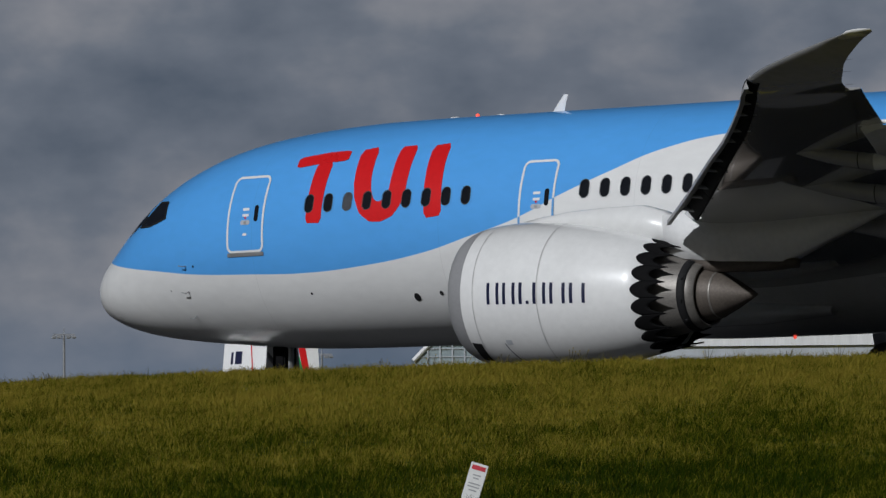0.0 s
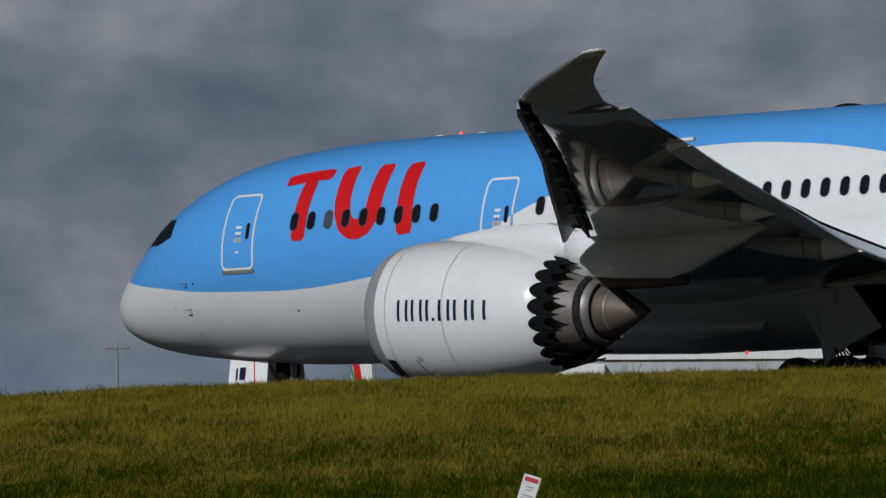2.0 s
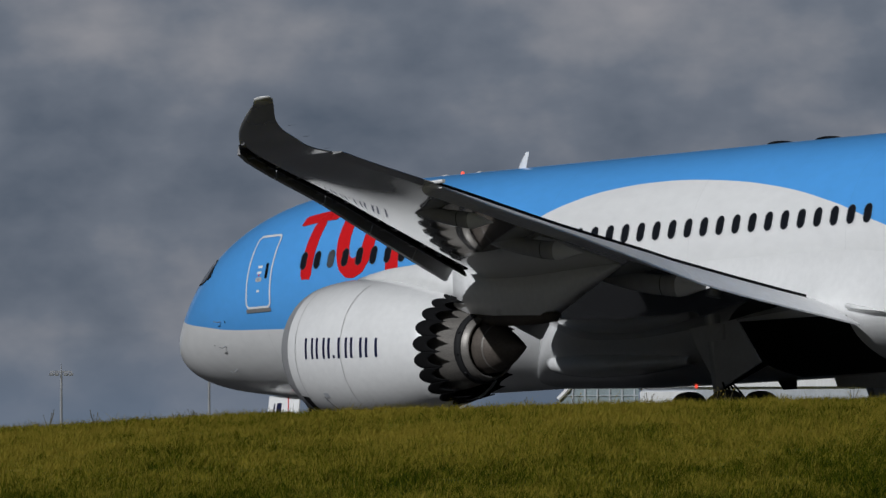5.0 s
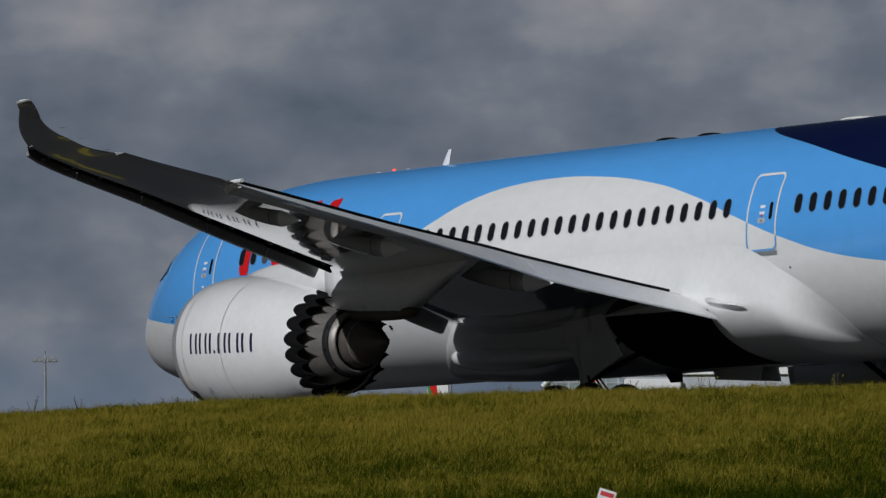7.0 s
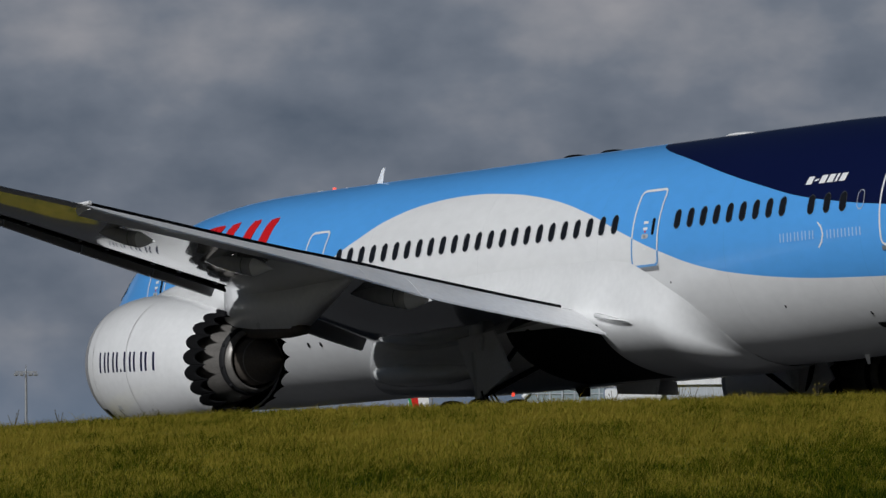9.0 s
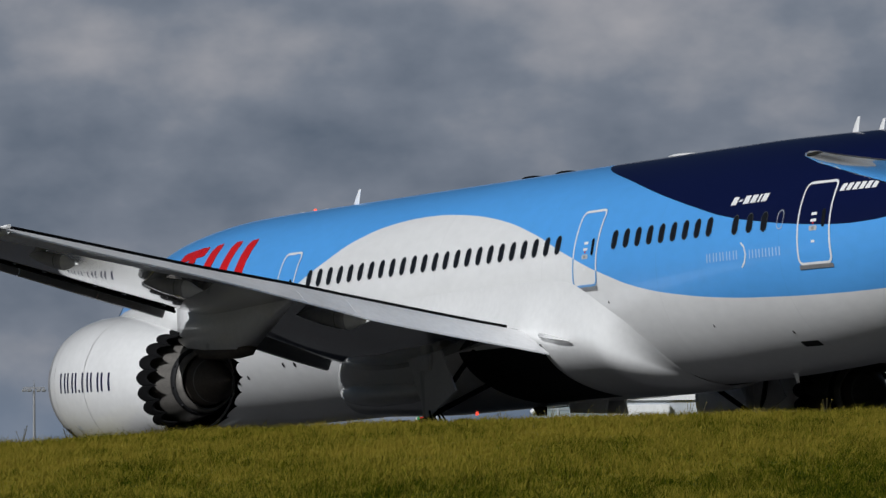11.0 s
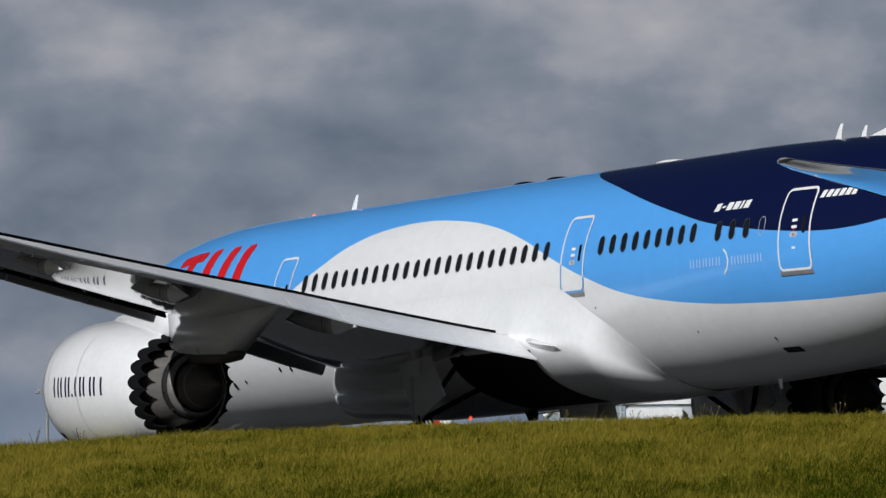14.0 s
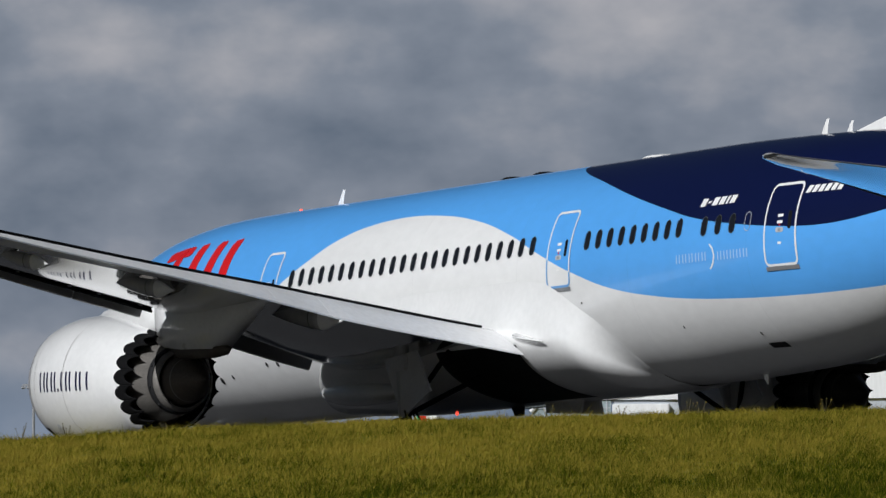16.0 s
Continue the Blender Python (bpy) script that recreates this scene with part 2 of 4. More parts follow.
def cloud_material():
    """Distant overcast: layered grey cloud with paler tufts and a bluer strip low down."""
    m, nt, b = material("cloud_backdrop")
    nt.nodes.remove(b)
    out = nt.nodes["Material Output"]
    co = nt.nodes.new("ShaderNodeTexCoord")
    sep = nt.nodes.new("ShaderNodeSeparateXYZ")
    nt.links.new(co.outputs["Object"], sep.inputs[0])

    def noise_at(sx, sz, scale, detail, shift):
        mp = nt.nodes.new("ShaderNodeMapping")
        mp.inputs["Scale"].default_value = (sx, 0, sz)
        mp.inputs["Location"].default_value = (shift, 0, shift * 0.7)
        nt.links.new(co.outputs["Object"], mp.inputs[0])
        n = node(nt, "ShaderNodeTexNoise", Scale=scale, Detail=detail, Roughness=0.52)
        nt.links.new(mp.outputs[0], n.inputs["Vector"])
        return n.outputs[0]

    big = noise_at(0.50, 1.05, 0.0105, 3.5, 3.1)
    tuft = noise_at(0.70, 1.10, 0.026, 4.5, 7.7)
    add = nt.nodes.new("ShaderNodeMath")
    add.operation = 'MULTIPLY_ADD'
    add.inputs[1].default_value = 0.55
    nt.links.new(tuft, add.inputs[0])
    nt.links.new(big, add.inputs[2])
    ramp = nt.nodes.new("ShaderNodeValToRGB")
    e = ramp.color_ramp.elements
    e[0].position, e[0].color = 0.57, (0.108, 0.129, 0.160, 1)
    e[1].position, e[1].color = 0.98, (0.345, 0.330, 0.330, 1)
    mid = e.new(0.76)
    mid.color = (0.184, 0.200, 0.228, 1)
    nt.links.new(add.outputs[0], ramp.inputs[0])
    low = nt.nodes.new("ShaderNodeMapRange")
    low.inputs[1].default_value, low.inputs[2].default_value = 118, 168
    low.inputs[3].default_value, low.inputs[4].default_value = 0.85, 0.0
    nt.links.new(sep.outputs[2], low.inputs[0])
    mix = nt.nodes.new("ShaderNodeMix")
    mix.data_type = 'RGBA'
    nt.links.new(low.outputs[0], mix.inputs[0])
    nt.links.new(ramp.outputs[0], mix.inputs[6])
    mix.inputs[7].default_value = (0.138, 0.180, 0.240, 1)
    em = nt.nodes.new("ShaderNodeEmission")
    nt.links.new(mix.outputs[2], em.inputs[0])
    nt.links.new(em.outputs[0], out.inputs[0])
    return m


CLOUDS = cloud_material()


# ---- mesh helpers ----
def mesh_ob(name, verts, faces, mat, parent=None, label="", smooth=False):
    me = bpy.data.meshes.new(name)
    me.from_pydata([tuple(v) for v in verts], [], [tuple(f) for f in faces])
    me.materials.append(mat)
    if smooth:
        me.shade_smooth()
    me.update()
    ob = new(name, me)
    if parent:
        ob.parent = parent
    if label:
        ob["label"] = label
    return ob


def part(name, bm, mat, parent, label="", smooth=False):
    bmesh.ops.recalc_face_normals(bm, faces=bm.faces)
    me = bpy.data.meshes.new(name)
    bm.to_mesh(me)
    bm.free()
    me.materials.append(mat)
    if smooth:
        me.shade_smooth()
    ob = new(name, me)
    ob.parent = parent
    if label:
        ob["label"] = label
    return ob


def loft(rings, closed=True, cap=True):
    """Verts and faces of a skin over rings of equal point count."""
    n = len(rings[0])
    verts = [p for ring in rings for p in ring]
    faces = []
    for i in range(len(rings) - 1):
        for j in range(n if closed else n - 1):
            k = (j + 1) % n
            faces.append((i * n + j, i * n + k, (i + 1) * n + k, (i + 1) * n + j))
    if cap and closed:
        faces.append(tuple(range(n))[::-1])
        faces.append(tuple((len(rings) - 1) * n + j for j in range(n)))
    return verts, faces


def loft_bm(rings, closed=True, cap=True):
    bm = bmesh.new()
    v, f = loft(rings, closed, cap)
    vs = [bm.verts.new(p) for p in v]
    for face in f:
        bm.faces.new([vs[i] for i in face])
    return bm


def turned(profile, cy, axis, n=64, start=0.0, end=2 * math.pi):
    """Rings of a body turned about a line along x; axis(x) gives its height."""
    full = abs(end - start - 2 * math.pi) < 1e-6
    m = n if full else n + 1
    return [[(x, cy + r * math.cos(start + (end - start) * j / n), axis(x) + r * math.sin(start + (end - start) * j / n)) for j in range(m)] for x, r in profile]


def box_bm(x0, x1, y0, y1, z0, z1, bevel=0.0):
    bm = bmesh.new()
    bmesh.ops.create_cube(bm, size=1)
    for v in bm.verts:
        v.co = ((x0 + x1) / 2 + v.co.x * (x1 - x0), (y0 + y1) / 2 + v.co.y * (y1 - y0), (z0 + z1) / 2 + v.co.z * (z1 - z0))
    if bevel:
        bmesh.ops.bevel(bm, geom=bm.edges[:], offset=bevel, segments=2, affect='EDGES')
    return bm


def rod_bm(a, b, r0, r1=None, n=12):
    a, b = Vector(a), Vector(b)
    r1 = r0 if r1 is None else r1
    u = (b - a).normalized()
    s = u.orthogonal().normalized()
    t = u.cross(s)
    return loft_bm([[tuple(c + (s * math.cos(k) + t * math.sin(k)) * r) for k in (2 * math.pi * j / n for j in range(n))] for c, r in ((a, r0), (b, r1))])


def spline(points, x):
    """Monotone cubic through (x, value) points."""
    xs = [p[0] for p in points]
    if x <= xs[0]:
        return points[0][1]
    if x >= xs[-1]:
        return points[-1][1]
    i = max(k for k in range(len(xs) - 1) if xs[k] <= x)
    d = [(points[k + 1][1] - points[k][1]) / (xs[k + 1] - xs[k]) for k in range(len(xs) - 1)]

    def slope(k):
        if k == 0:
            return d[0]
        if k == len(xs) - 1:
            return d[-1]
        return 0.0 if d[k - 1] * d[k] <= 0 else 2 * d[k - 1] * d[k] / (d[k - 1] + d[k])
    h = xs[i + 1] - xs[i]
    s = (x - xs[i]) / h
    return ((1 + 2 * s) * (1 - s) ** 2 * points[i][1] + s * (1 - s) ** 2 * h * slope(i)
            + s * s * (3 - 2 * s) * points[i + 1][1] + s * s * (s - 1) * h * slope(i + 1))


# ---- ground ----
CREST_R = 150.0
CREST = [(-8, 2.60), (-3.2, 2.625), (-1.25, 2.61), (0.1, 2.585), (2.19, 2.535), (3.47, 2.475), (4.36, 2.42), (8, 2.25)]


def bank_height(x, y):
    """Height above the apron: a slope that rises to a crest and runs level behind it."""
    r = max(math.hypot(x, y), 1e-6)
    az = math.degrees(math.atan2(-x, y)) if y > 0 else 0.0
    az = max(-8.0, min(8.0, az))
    top = CREST_R * math.tan(radians(spline(CREST, az))) - 0.11
    if y <= 0:
        return EYE_Z - 1.6
    if r < CREST_R:
        d = CREST_R - r
        low = top - 0.0785 * d + 0.0785 * 5 * (1 - math.exp(-d / 5)) * 0.55
        return EYE_Z + max(low, -1.6)
    return min(0.0, EYE_Z + top * (1 + 0.6 * (r - CREST_R) / CREST_R))


def build_ground():
    xs = sorted(set([-5000, -2500, -1200, -600, -300, -150, -80, -50] + [round(-40 + i * 1.0, 2) for i in range(81)] + [50, 80, 150, 300, 600, 1200, 2500, 5000]))
    ys = sorted(set([-5000, -2000, -500, -100, -20, 0] + [i * 10 for i in range(1, 8)] + [70 + i for i in range(0, 110)] + [180, 200, 240, 300, 400, 600, 1000, 2000, 4900]))
    verts = [(x, y, bank_height(x, y)) for y in ys for x in xs]
    n = len(xs)
    faces = [(j * n + i, j * n + i + 1, (j + 1) * n + i + 1, (j + 1) * n + i) for j in range(len(ys) - 1) for i in range(n - 1)]
    tagged(mesh_ob("ground", verts, faces, GRASS, smooth=True), "rough meadow bank rising to a crest before the taxiway", "ground", kind="structure")
    px = [-240, -120, -60] + [-40 + 4 * i for i in range(21)] + [60, 120, 240]
    py = [156 + 2 * i for i in range(31)] + [240, 300, 420]
    n = len(px)
    v = [(x, y, bank_height(x, y) + 0.012) for y in py for x in px]
    f = [(j * n + i, j * n + i + 1, (j + 1) * n + i + 1, (j + 1) * n + i) for j in range(len(py) - 1) for i in range(n - 1)]
    tagged(mesh_ob("taxiway_pavement", v, f, CONCRETE), "dark worn asphalt taxiway behind the grass crest", "pavement", kind="structure")


def build_grass():
    """Bent tapered blades, denser and taller in tufts, over the visible part of the bank."""
    rng = np.random.default_rng(7)
    count = 620000
    clumps = 34000
    cr = 84 + (155 - 84) * rng.random(clumps) ** 0.85
    ca = np.radians(-4.6 + 10.6 * rng.random(clumps))
    own = rng.integers(0, clumps, count)
    lush = (0.45 + 1.25 * rng.random(clumps) ** 1.8)[own]
    x = -(cr * np.sin(ca))[own] + rng.normal(0, 0.075, count)
    y = (cr * np.cos(ca))[own] + rng.normal(0, 0.16, count)
    z = np.array([bank_height(a, b) for a, b in zip(x, y)])
    tuft = 0.5 + 0.5 * np.sin(x * 1.7 + 2.1 * np.sin(y * 0.55)) * np.sin(y * 0.8 + 1.3 * np.sin(x * 0.9))
    tall = lush * (0.04 + 0.07 * rng.random(count) + 0.06 * tuft * rng.random(count)) * np.where(rng.random(count) > 0.985, 1.7, 1.0)
    wide = 0.0025 + 0.0035 * rng.random(count)
    turn = rng.random(count) * 2 * np.pi
    lean = (0.25 + 0.95 * rng.random(count)) * tall
    lx, ly = np.cos(turn) * lean + 0.15 * tall, np.sin(turn) * lean
    face = rng.normal(0, 0.7, count)
    wx, wy = np.cos(face) * wide, np.sin(face) * wide
    v = np.empty((count, 5, 3))
    v[:, 0] = np.stack([x - wx, y - wy, z - 0.02], 1)
    v[:, 1] = np.stack([x + wx, y + wy, z - 0.02], 1)
    v[:, 2] = np.stack([x - wx * 0.8 + lx * 0.35, y - wy * 0.8 + ly * 0.35, z + tall * 0.6], 1)
    v[:, 3] = np.stack([x + wx * 0.8 + lx * 0.35, y + wy * 0.8 + ly * 0.35, z + tall * 0.6], 1)
    v[:, 4] = np.stack([x + lx, y + ly, z + tall], 1)
    base = np.arange(count)[:, None] * 5
    tri = np.concatenate([base + np.array([[0, 1, 3]]), base + np.array([[0, 3, 2]]), base + np.array([[2, 3, 4]])], 1).reshape(-1, 3)
    me = bpy.data.meshes.new("meadow_grass")
    me.vertices.add(count * 5)
    me.vertices.foreach_set("co", v.ravel())
    me.loops.add(len(tri) * 3)
    me.loops.foreach_set("vertex_index", tri.ravel().astype(np.int32))
    me.polygons.add(len(tri))
    me.polygons.foreach_set("loop_start", np.arange(0, len(tri) * 3, 3, dtype=np.int32))
    me.polygons.foreach_set("loop_total", np.full(len(tri), 3, dtype=np.int32))
    me.materials.append(BLADE)
    me.update(calc_edges=True)
    tagged(new("meadow_grass", me), "long uneven green and straw-coloured grass on the bank", "grass", kind="stuff")


def build_weeds():
    """Taller stalks that stand up along the crest, a few with yellow heads."""
    rng = random.Random(4)
    spots = [(4.2, 0.5, 0), (3.85, 0.42, 0), (3.1, 0.3, 0), (2.5, 0.25, 0), (-0.86, 0.45, 1), (-0.95, 0.38, 1), (-1.4, 0.3, 0), (-1.9, 0.42, 1),
             (-0.35, 0.34, 0), (0.55, 0.3, 0), (-2.5, 0.3, 0), (-2.9, 0.4, 1), (1.6, 0.26, 0), (0.2, 0.4, 1)]
    for az, tall, flowered in spots:
        tall *= 0.75
        r = CREST_R - 1.5 + rng.random() * 2
        x, y = -r * math.sin(radians(az)), r * math.cos(radians(az))
        weed = new("weed")
        weed.location = (x, y, bank_height(x, y))
        tagged(weed, "wiry weed with a yellow flower head on the crest" if flowered else "wiry dry weed stalk on the grass crest", "weed", "weeds on the crest")
        for k in range(4):
            a = rng.random() * 6.28
            tip = (math.cos(a) * 0.12, math.sin(a) * 0.12, tall * (0.7 + 0.4 * rng.random()))
            part("stalk", rod_bm((0, 0, -0.02), tip, 0.009, 0.004, 5), WEED, weed)
            bm = bmesh.new()
            bmesh.ops.create_icosphere(bm, subdivisions=1, radius=0.012)
            for v in bm.verts:
                v.co = Vector(tip) + Vector((v.co.x * 1.3, v.co.y * 1.3, v.co.z * 0.8)) * (0.8 + 0.4 * rng.random())
            part("head", bm, FLOWER if flowered else WEED, weed)


build_ground()


# ---- backdrop ----
def build_sky():
    n, R = 40, 3200.0
    ring = [radians(-24 + 48 * i / n) for i in range(n + 1)]
    verts = [(-R * math.sin(a), R * math.cos(a), z) for z in (-60, 60, 200, 400, 620) for a in ring]
    faces = [(j * (n + 1) + i + 1, j * (n + 1) + i, (j + 1) * (n + 1) + i, (j + 1) * (n + 1) + i + 1) for j in range(4) for i in range(n)]
    ob = mesh_ob("cloud_backdrop", verts, faces, CLOUDS, smooth=True)
    ob.visible_shadow = False
    return tagged(ob, "grey broken cloud over a bluish strip of sky", "sky", kind="structure")


SKY = build_sky()


def polar(az, r, z=0.0):
    return Vector((-r * math.sin(radians(az)), r * math.cos(radians(az)), z))


def build_mast():
    """Apron floodlight mast with a ring of lamp heads."""
    mast = new("floodlight_mast")
    part("pole", rod_bm((0, 0, 0), (0, 0, 24.9), 0.22, 0.10, 10), MAST, mast)
    part("crossarm", box_bm(-0.95, 0.95, -0.06, 0.06, 24.75, 24.9), MAST, mast)
    part("lightning_rod", rod_bm((0, 0, 24.9), (0, 0, 25.5), 0.05, 0.02, 6), MAST, mast)
    for x in (-0.85, -0.4, 0.4, 0.85):
        bm = box_bm(x - 0.2, x + 0.2, -0.35, 0.2, 24.5, 24.72, 0.04)
        part("floodlight", bm, MAST, mast)
    return tagged(mast, "tall slim apron floodlight mast with lamp heads", "mast", "apron masts")


MAST_R = 655.0
mast = build_mast()
mast.matrix_basis = pose(*polar(4.105, MAST_R), 0, 0, 4)
copy_thing(mast, pose(*polar(2.984, MAST_R), 0, 0, 3))
copy_thing(mast, pose(*polar(1.03, MAST_R + 40), 0, 0, 3))


def build_hangar():
    """Long white terminal block with a grey plinth storey, roof edge and ribs."""
    hall = new("terminal_building")
    R = 520.0
    hall.matrix_basis = pose(*polar(-0.3, R), 0, 0, -2)
    part("lower_wall", box_bm(0, 70, 0, 30, 0, 16.95), CLAD_PALE, hall, "pale blue-grey lower wall")
    part("upper_wall", box_bm(-0.2, 70, -0.25, 30, 17.0, 19.4), CLADDING, hall, "white upper wall")
    part("plant_room", box_bm(-0.12, 3.8, -0.6, 0, 0, 16.7, 0.05), CLADDING, hall, "white low block in front")
    part("roof", box_bm(-0.6, 70.5, -0.6, 30.5, 19.4, 19.8), CLADDING, hall)
    for i in range(23):
        part("wall_rib", box_bm(1 + i * 3.0, 1.12 + i * 3.0, -0.28, -0.25, 17.0, 19.4), CLADDING, hall)
    tagged(hall, "long white terminal building with a blue-grey lower wall", "building")


def build_glazed():
    """Glazed pavilion with a sloping end and white framing."""
    hall = new("glazed_pavilion")
    R = 520.0
    hall.matrix_basis = pose(*polar(0.33, R), 0, 0, 0)
    bm = loft_bm([[(0, y, 0), (0, y, 16.2), (1.1, y, 17.3), (5.5, y, 17.3), (5.5, y, 0)] for y in (0, 12)])
    part("glass_wall", bm, FACADE_GLASS, hall, "grey-green glazed wall")
    part("sloping_edge", rod_bm((-0.05, -0.1, 16.2), (1.1, -0.1, 17.35), 0.16, 0.16, 8), CLADDING, hall)
    part("eaves", box_bm(1.0, 5.6, -0.2, 12.2, 17.3, 17.5), CLADDING, hall)
    for i in range(6):
        part("mullion", box_bm(0.9 + i * 0.85, 1.0 + i * 0.85, -0.1, 0, 14, 17.3), CLAD_PALE, hall)
    for z in (15.9, 16.45, 17.0):
        part("transom", box_bm(0.4, 5.5, -0.08, 0, z - 0.03, z + 0.03), CLAD_PALE, hall)
    tagged(hall, "glazed pavilion with white frames and a sloping end", "building")


build_hangar()
build_glazed()


def build_far_tail():
    """Fin of a parked airliner far behind, white with two bright stripes, with the body it stands on."""
    far = new("parked_airliner")
    far.matrix_basis = pose(*polar(1.145, 460), 0, 0, 4)
    base = 10.5

    def slab(x0a, x1a, za, x0b, x1b, zb, t):
        return loft_bm([[(x0a, -t, za), (x1a, -t, za), (x1a, t, za), (x0a, t, za)], [(x0b, -t, zb), (x1b, -t, zb), (x1b, t, zb), (x0b, t, zb)]])
    part("fin", slab(-0.85, 0.95, base, -0.1, 0.55, base + 6.0, 0.09), MARK, far, "white fin")
    part("red_stripe", slab(-0.02, 0.42, base + 1.0, -0.55, -0.15, base + 4.2, 0.10), RED, far, "red stripe")
    part("green_stripe", slab(-0.3, -0.04, base + 1.9, -0.6, -0.5, base + 3.4, 0.105), GREEN, far, "green stripe")
    part("body", loft_bm([[(x, r * math.cos(a), 8.2 + r * math.sin(a)) for a in (2 * math.pi * k / 20 for k in range(20))] for x, r in ((-6, 2.2), (-2, 2.3), (2, 1.5), (4, 0.4))]), MARK, far)
    for x in (-4.5, -3.0):
        part("undercarriage_leg", rod_bm((x, 0, 6.2), (x, 0, 0.5), 0.2, 0.2, 8), STEEL, far)
        part("wheel", rod_bm((x, -0.3, 0.5), (x, 0.3, 0.5), 0.5, 0.5, 16), TYRE, far)
    tagged(far, "parked airliner with a white fin striped red and green", "airplane")


build_far_tail()


def build_sign():
    """Small leaning warning board on a stake, white with a red heading."""
    sign = new("warning_sign")
    r = 94.0
    p = polar(-0.072, r)
    z = bank_height(p.x, p.y)
    sign.matrix_basis = pose(p.x, p.y, z, 0, 17, 0)
    H = 0.53
    part("stake", box_bm(-0.02, 0.02, 0.01, 0.05, -0.15, H - 0.1), MAST, sign)
    part("board", box_bm(-0.11, 0.11, -0.008, 0.008, 0.04, H, 0.004), BOARD, sign)
    part("heading", box_bm(-0.085, 0.085, -0.012, -0.0085, H - 0.085, H - 0.03), SIGN_RED, sign, "red heading bar")
    for i, (w, zz) in enumerate(((0.05, H - 0.15), (0.035, H - 0.19), (0.075, H - 0.26), (0.075, H - 0.30), (0.05, H - 0.345))):
        part("print_line", box_bm(-w, w, -0.012, -0.0085, zz - 0.008, zz + 0.008), SIGN_GREY, sign)
    tagged(sign, "small leaning white warning board with red heading in the grass", "sign")


build_sign()


# ---- the airliner (its own space: x runs aft from the nose, port side is -y, z up from the tarmac) ----
TOP = [(-0.84, 3.73), (-0.82, 3.9), (-0.75, 4.08), (-0.6, 4.33), (-0.35, 4.60), (0.2, 5.1), (0.76, 5.62), (1.24, 6.02), (2.01, 6.53), (2.96, 6.98), (4.1, 7.36),
       (5.23, 7.60), (6.36, 7.75), (7.84, 7.87), (9.3, 7.93), (11.7, 7.95), (38, 7.93), (42, 7.86), (46, 7.72), (50, 7.45), (54, 6.95), (55.8, 6.5)]
BOT = [(-0.84, 3.73), (-0.82, 3.55), (-0.75, 3.34), (-0.6, 3.15), (-0.4, 3.0), (0.37, 2.69), (1.52, 2.44), (3.42, 2.22), (4.92, 2.09), (7.16, 1.98), (9.7, 1.95),
       (37, 1.95), (39, 2.0), (42, 2.12), (44.6, 2.4), (47, 2.85), (50, 3.65), (54, 5.1), (55.8, 5.9)]
HALF = [(-0.84, 0.0), (-0.82, 0.2), (-0.75, 0.4), (-0.6, 0.62), (-0.35, 0.86), (0.2, 1.22), (0.76, 1.5), (1.24, 1.71), (2.01, 1.98), (3, 2.27), (4.1, 2.5), (5.2, 2.67),
        (6.4, 2.78), (7.8, 2.85), (9.3, 2.885), (39, 2.885), (41, 2.87), (43.5, 2.78), (45, 2.6), (47, 2.28), (50, 1.7), (54, 0.95), (55.8, 0.4)]


def section(x):
    t, b, w = spline(TOP, x), spline(BOT, x), spline(HALF, x)
    return (t + b) / 2, (t - b) / 2, w


def skin(x, z, off=0.0):
    """Point of the port side at station x and height z, lifted off the skin."""
    zc, h, w = section(x)
    s = max(-0.999, min(0.999, (z - zc) / max(h, 1e-4)))
    c = math.sqrt(1 - s * s)
    ny, nz = -c / w, s / h
    k = math.hypot(ny, nz)
    return Vector((x, -w * c + off * ny / k, z + off * nz / k))


def sheet(outline_rows, off):
    """Skin-hugging quads from rows of (x, z), all rows equally long."""
    bm = bmesh.new()
    grid = [[bm.verts.new(skin(x, z, off)) for x, z in row] for row in outline_rows]
    for a, b in zip(grid, grid[1:]):
        for i in range(len(a) - 1):
            bm.faces.new((a[i], a[i + 1], b[i + 1], b[i]))
    return bm


def smooth_path(points, step=0.06, closed=False):
    out = []
    for i in range(len(points) - (0 if closed else 1)):
        p, q = Vector(points[i]), Vector(points[(i + 1) % len(points)])
        n = max(1, int((q - p).length / step))
        out += [tuple(p.lerp(q, k / n)) for k in range(n)]
    if not closed:
        out.append(points[-1])
    return out


def stroke(points, width, off, closed=False, across=3, round_end=False):
    """A painted line of given width along (x, z) points."""
    pts = smooth_path(points, 0.06, closed)
    rows = []
    n = len(pts)
    for i, p in enumerate(pts):
        a = Vector(pts[(i - 1) % n] if closed or i else pts[0])
        b = Vector(pts[(i + 1) % n] if closed or i < n - 1 else pts[-1])
        d = (b - a).normalized()
        side = Vector((-d.y, d.x))
        w = width
        if round_end and not closed:
            e = min(i, n - 1 - i) * 0.06
            w = width * (0.72 + 0.28 * min(1, e / 0.12))
        rows.append([tuple(Vector(p) + side * w * (k / across - 0.5)) for k in range(across + 1)])
    if closed:
        rows.append(rows[0])
    return sheet(rows, off)


def rounded(x0, x1, z0, z1, r, n=5):
    pts = []
    for cx, cz, a0 in ((x1 - r, z1 - r, 0), (x0 + r, z1 - r, 90), (x0 + r, z0 + r, 180), (x1 - r, z0 + r, 270)):
        pts += [(cx + r * math.cos(radians(a0 + 90 * k / n)), cz + r * math.sin(radians(a0 + 90 * k / n))) for k in range(n + 1)]
    return pts


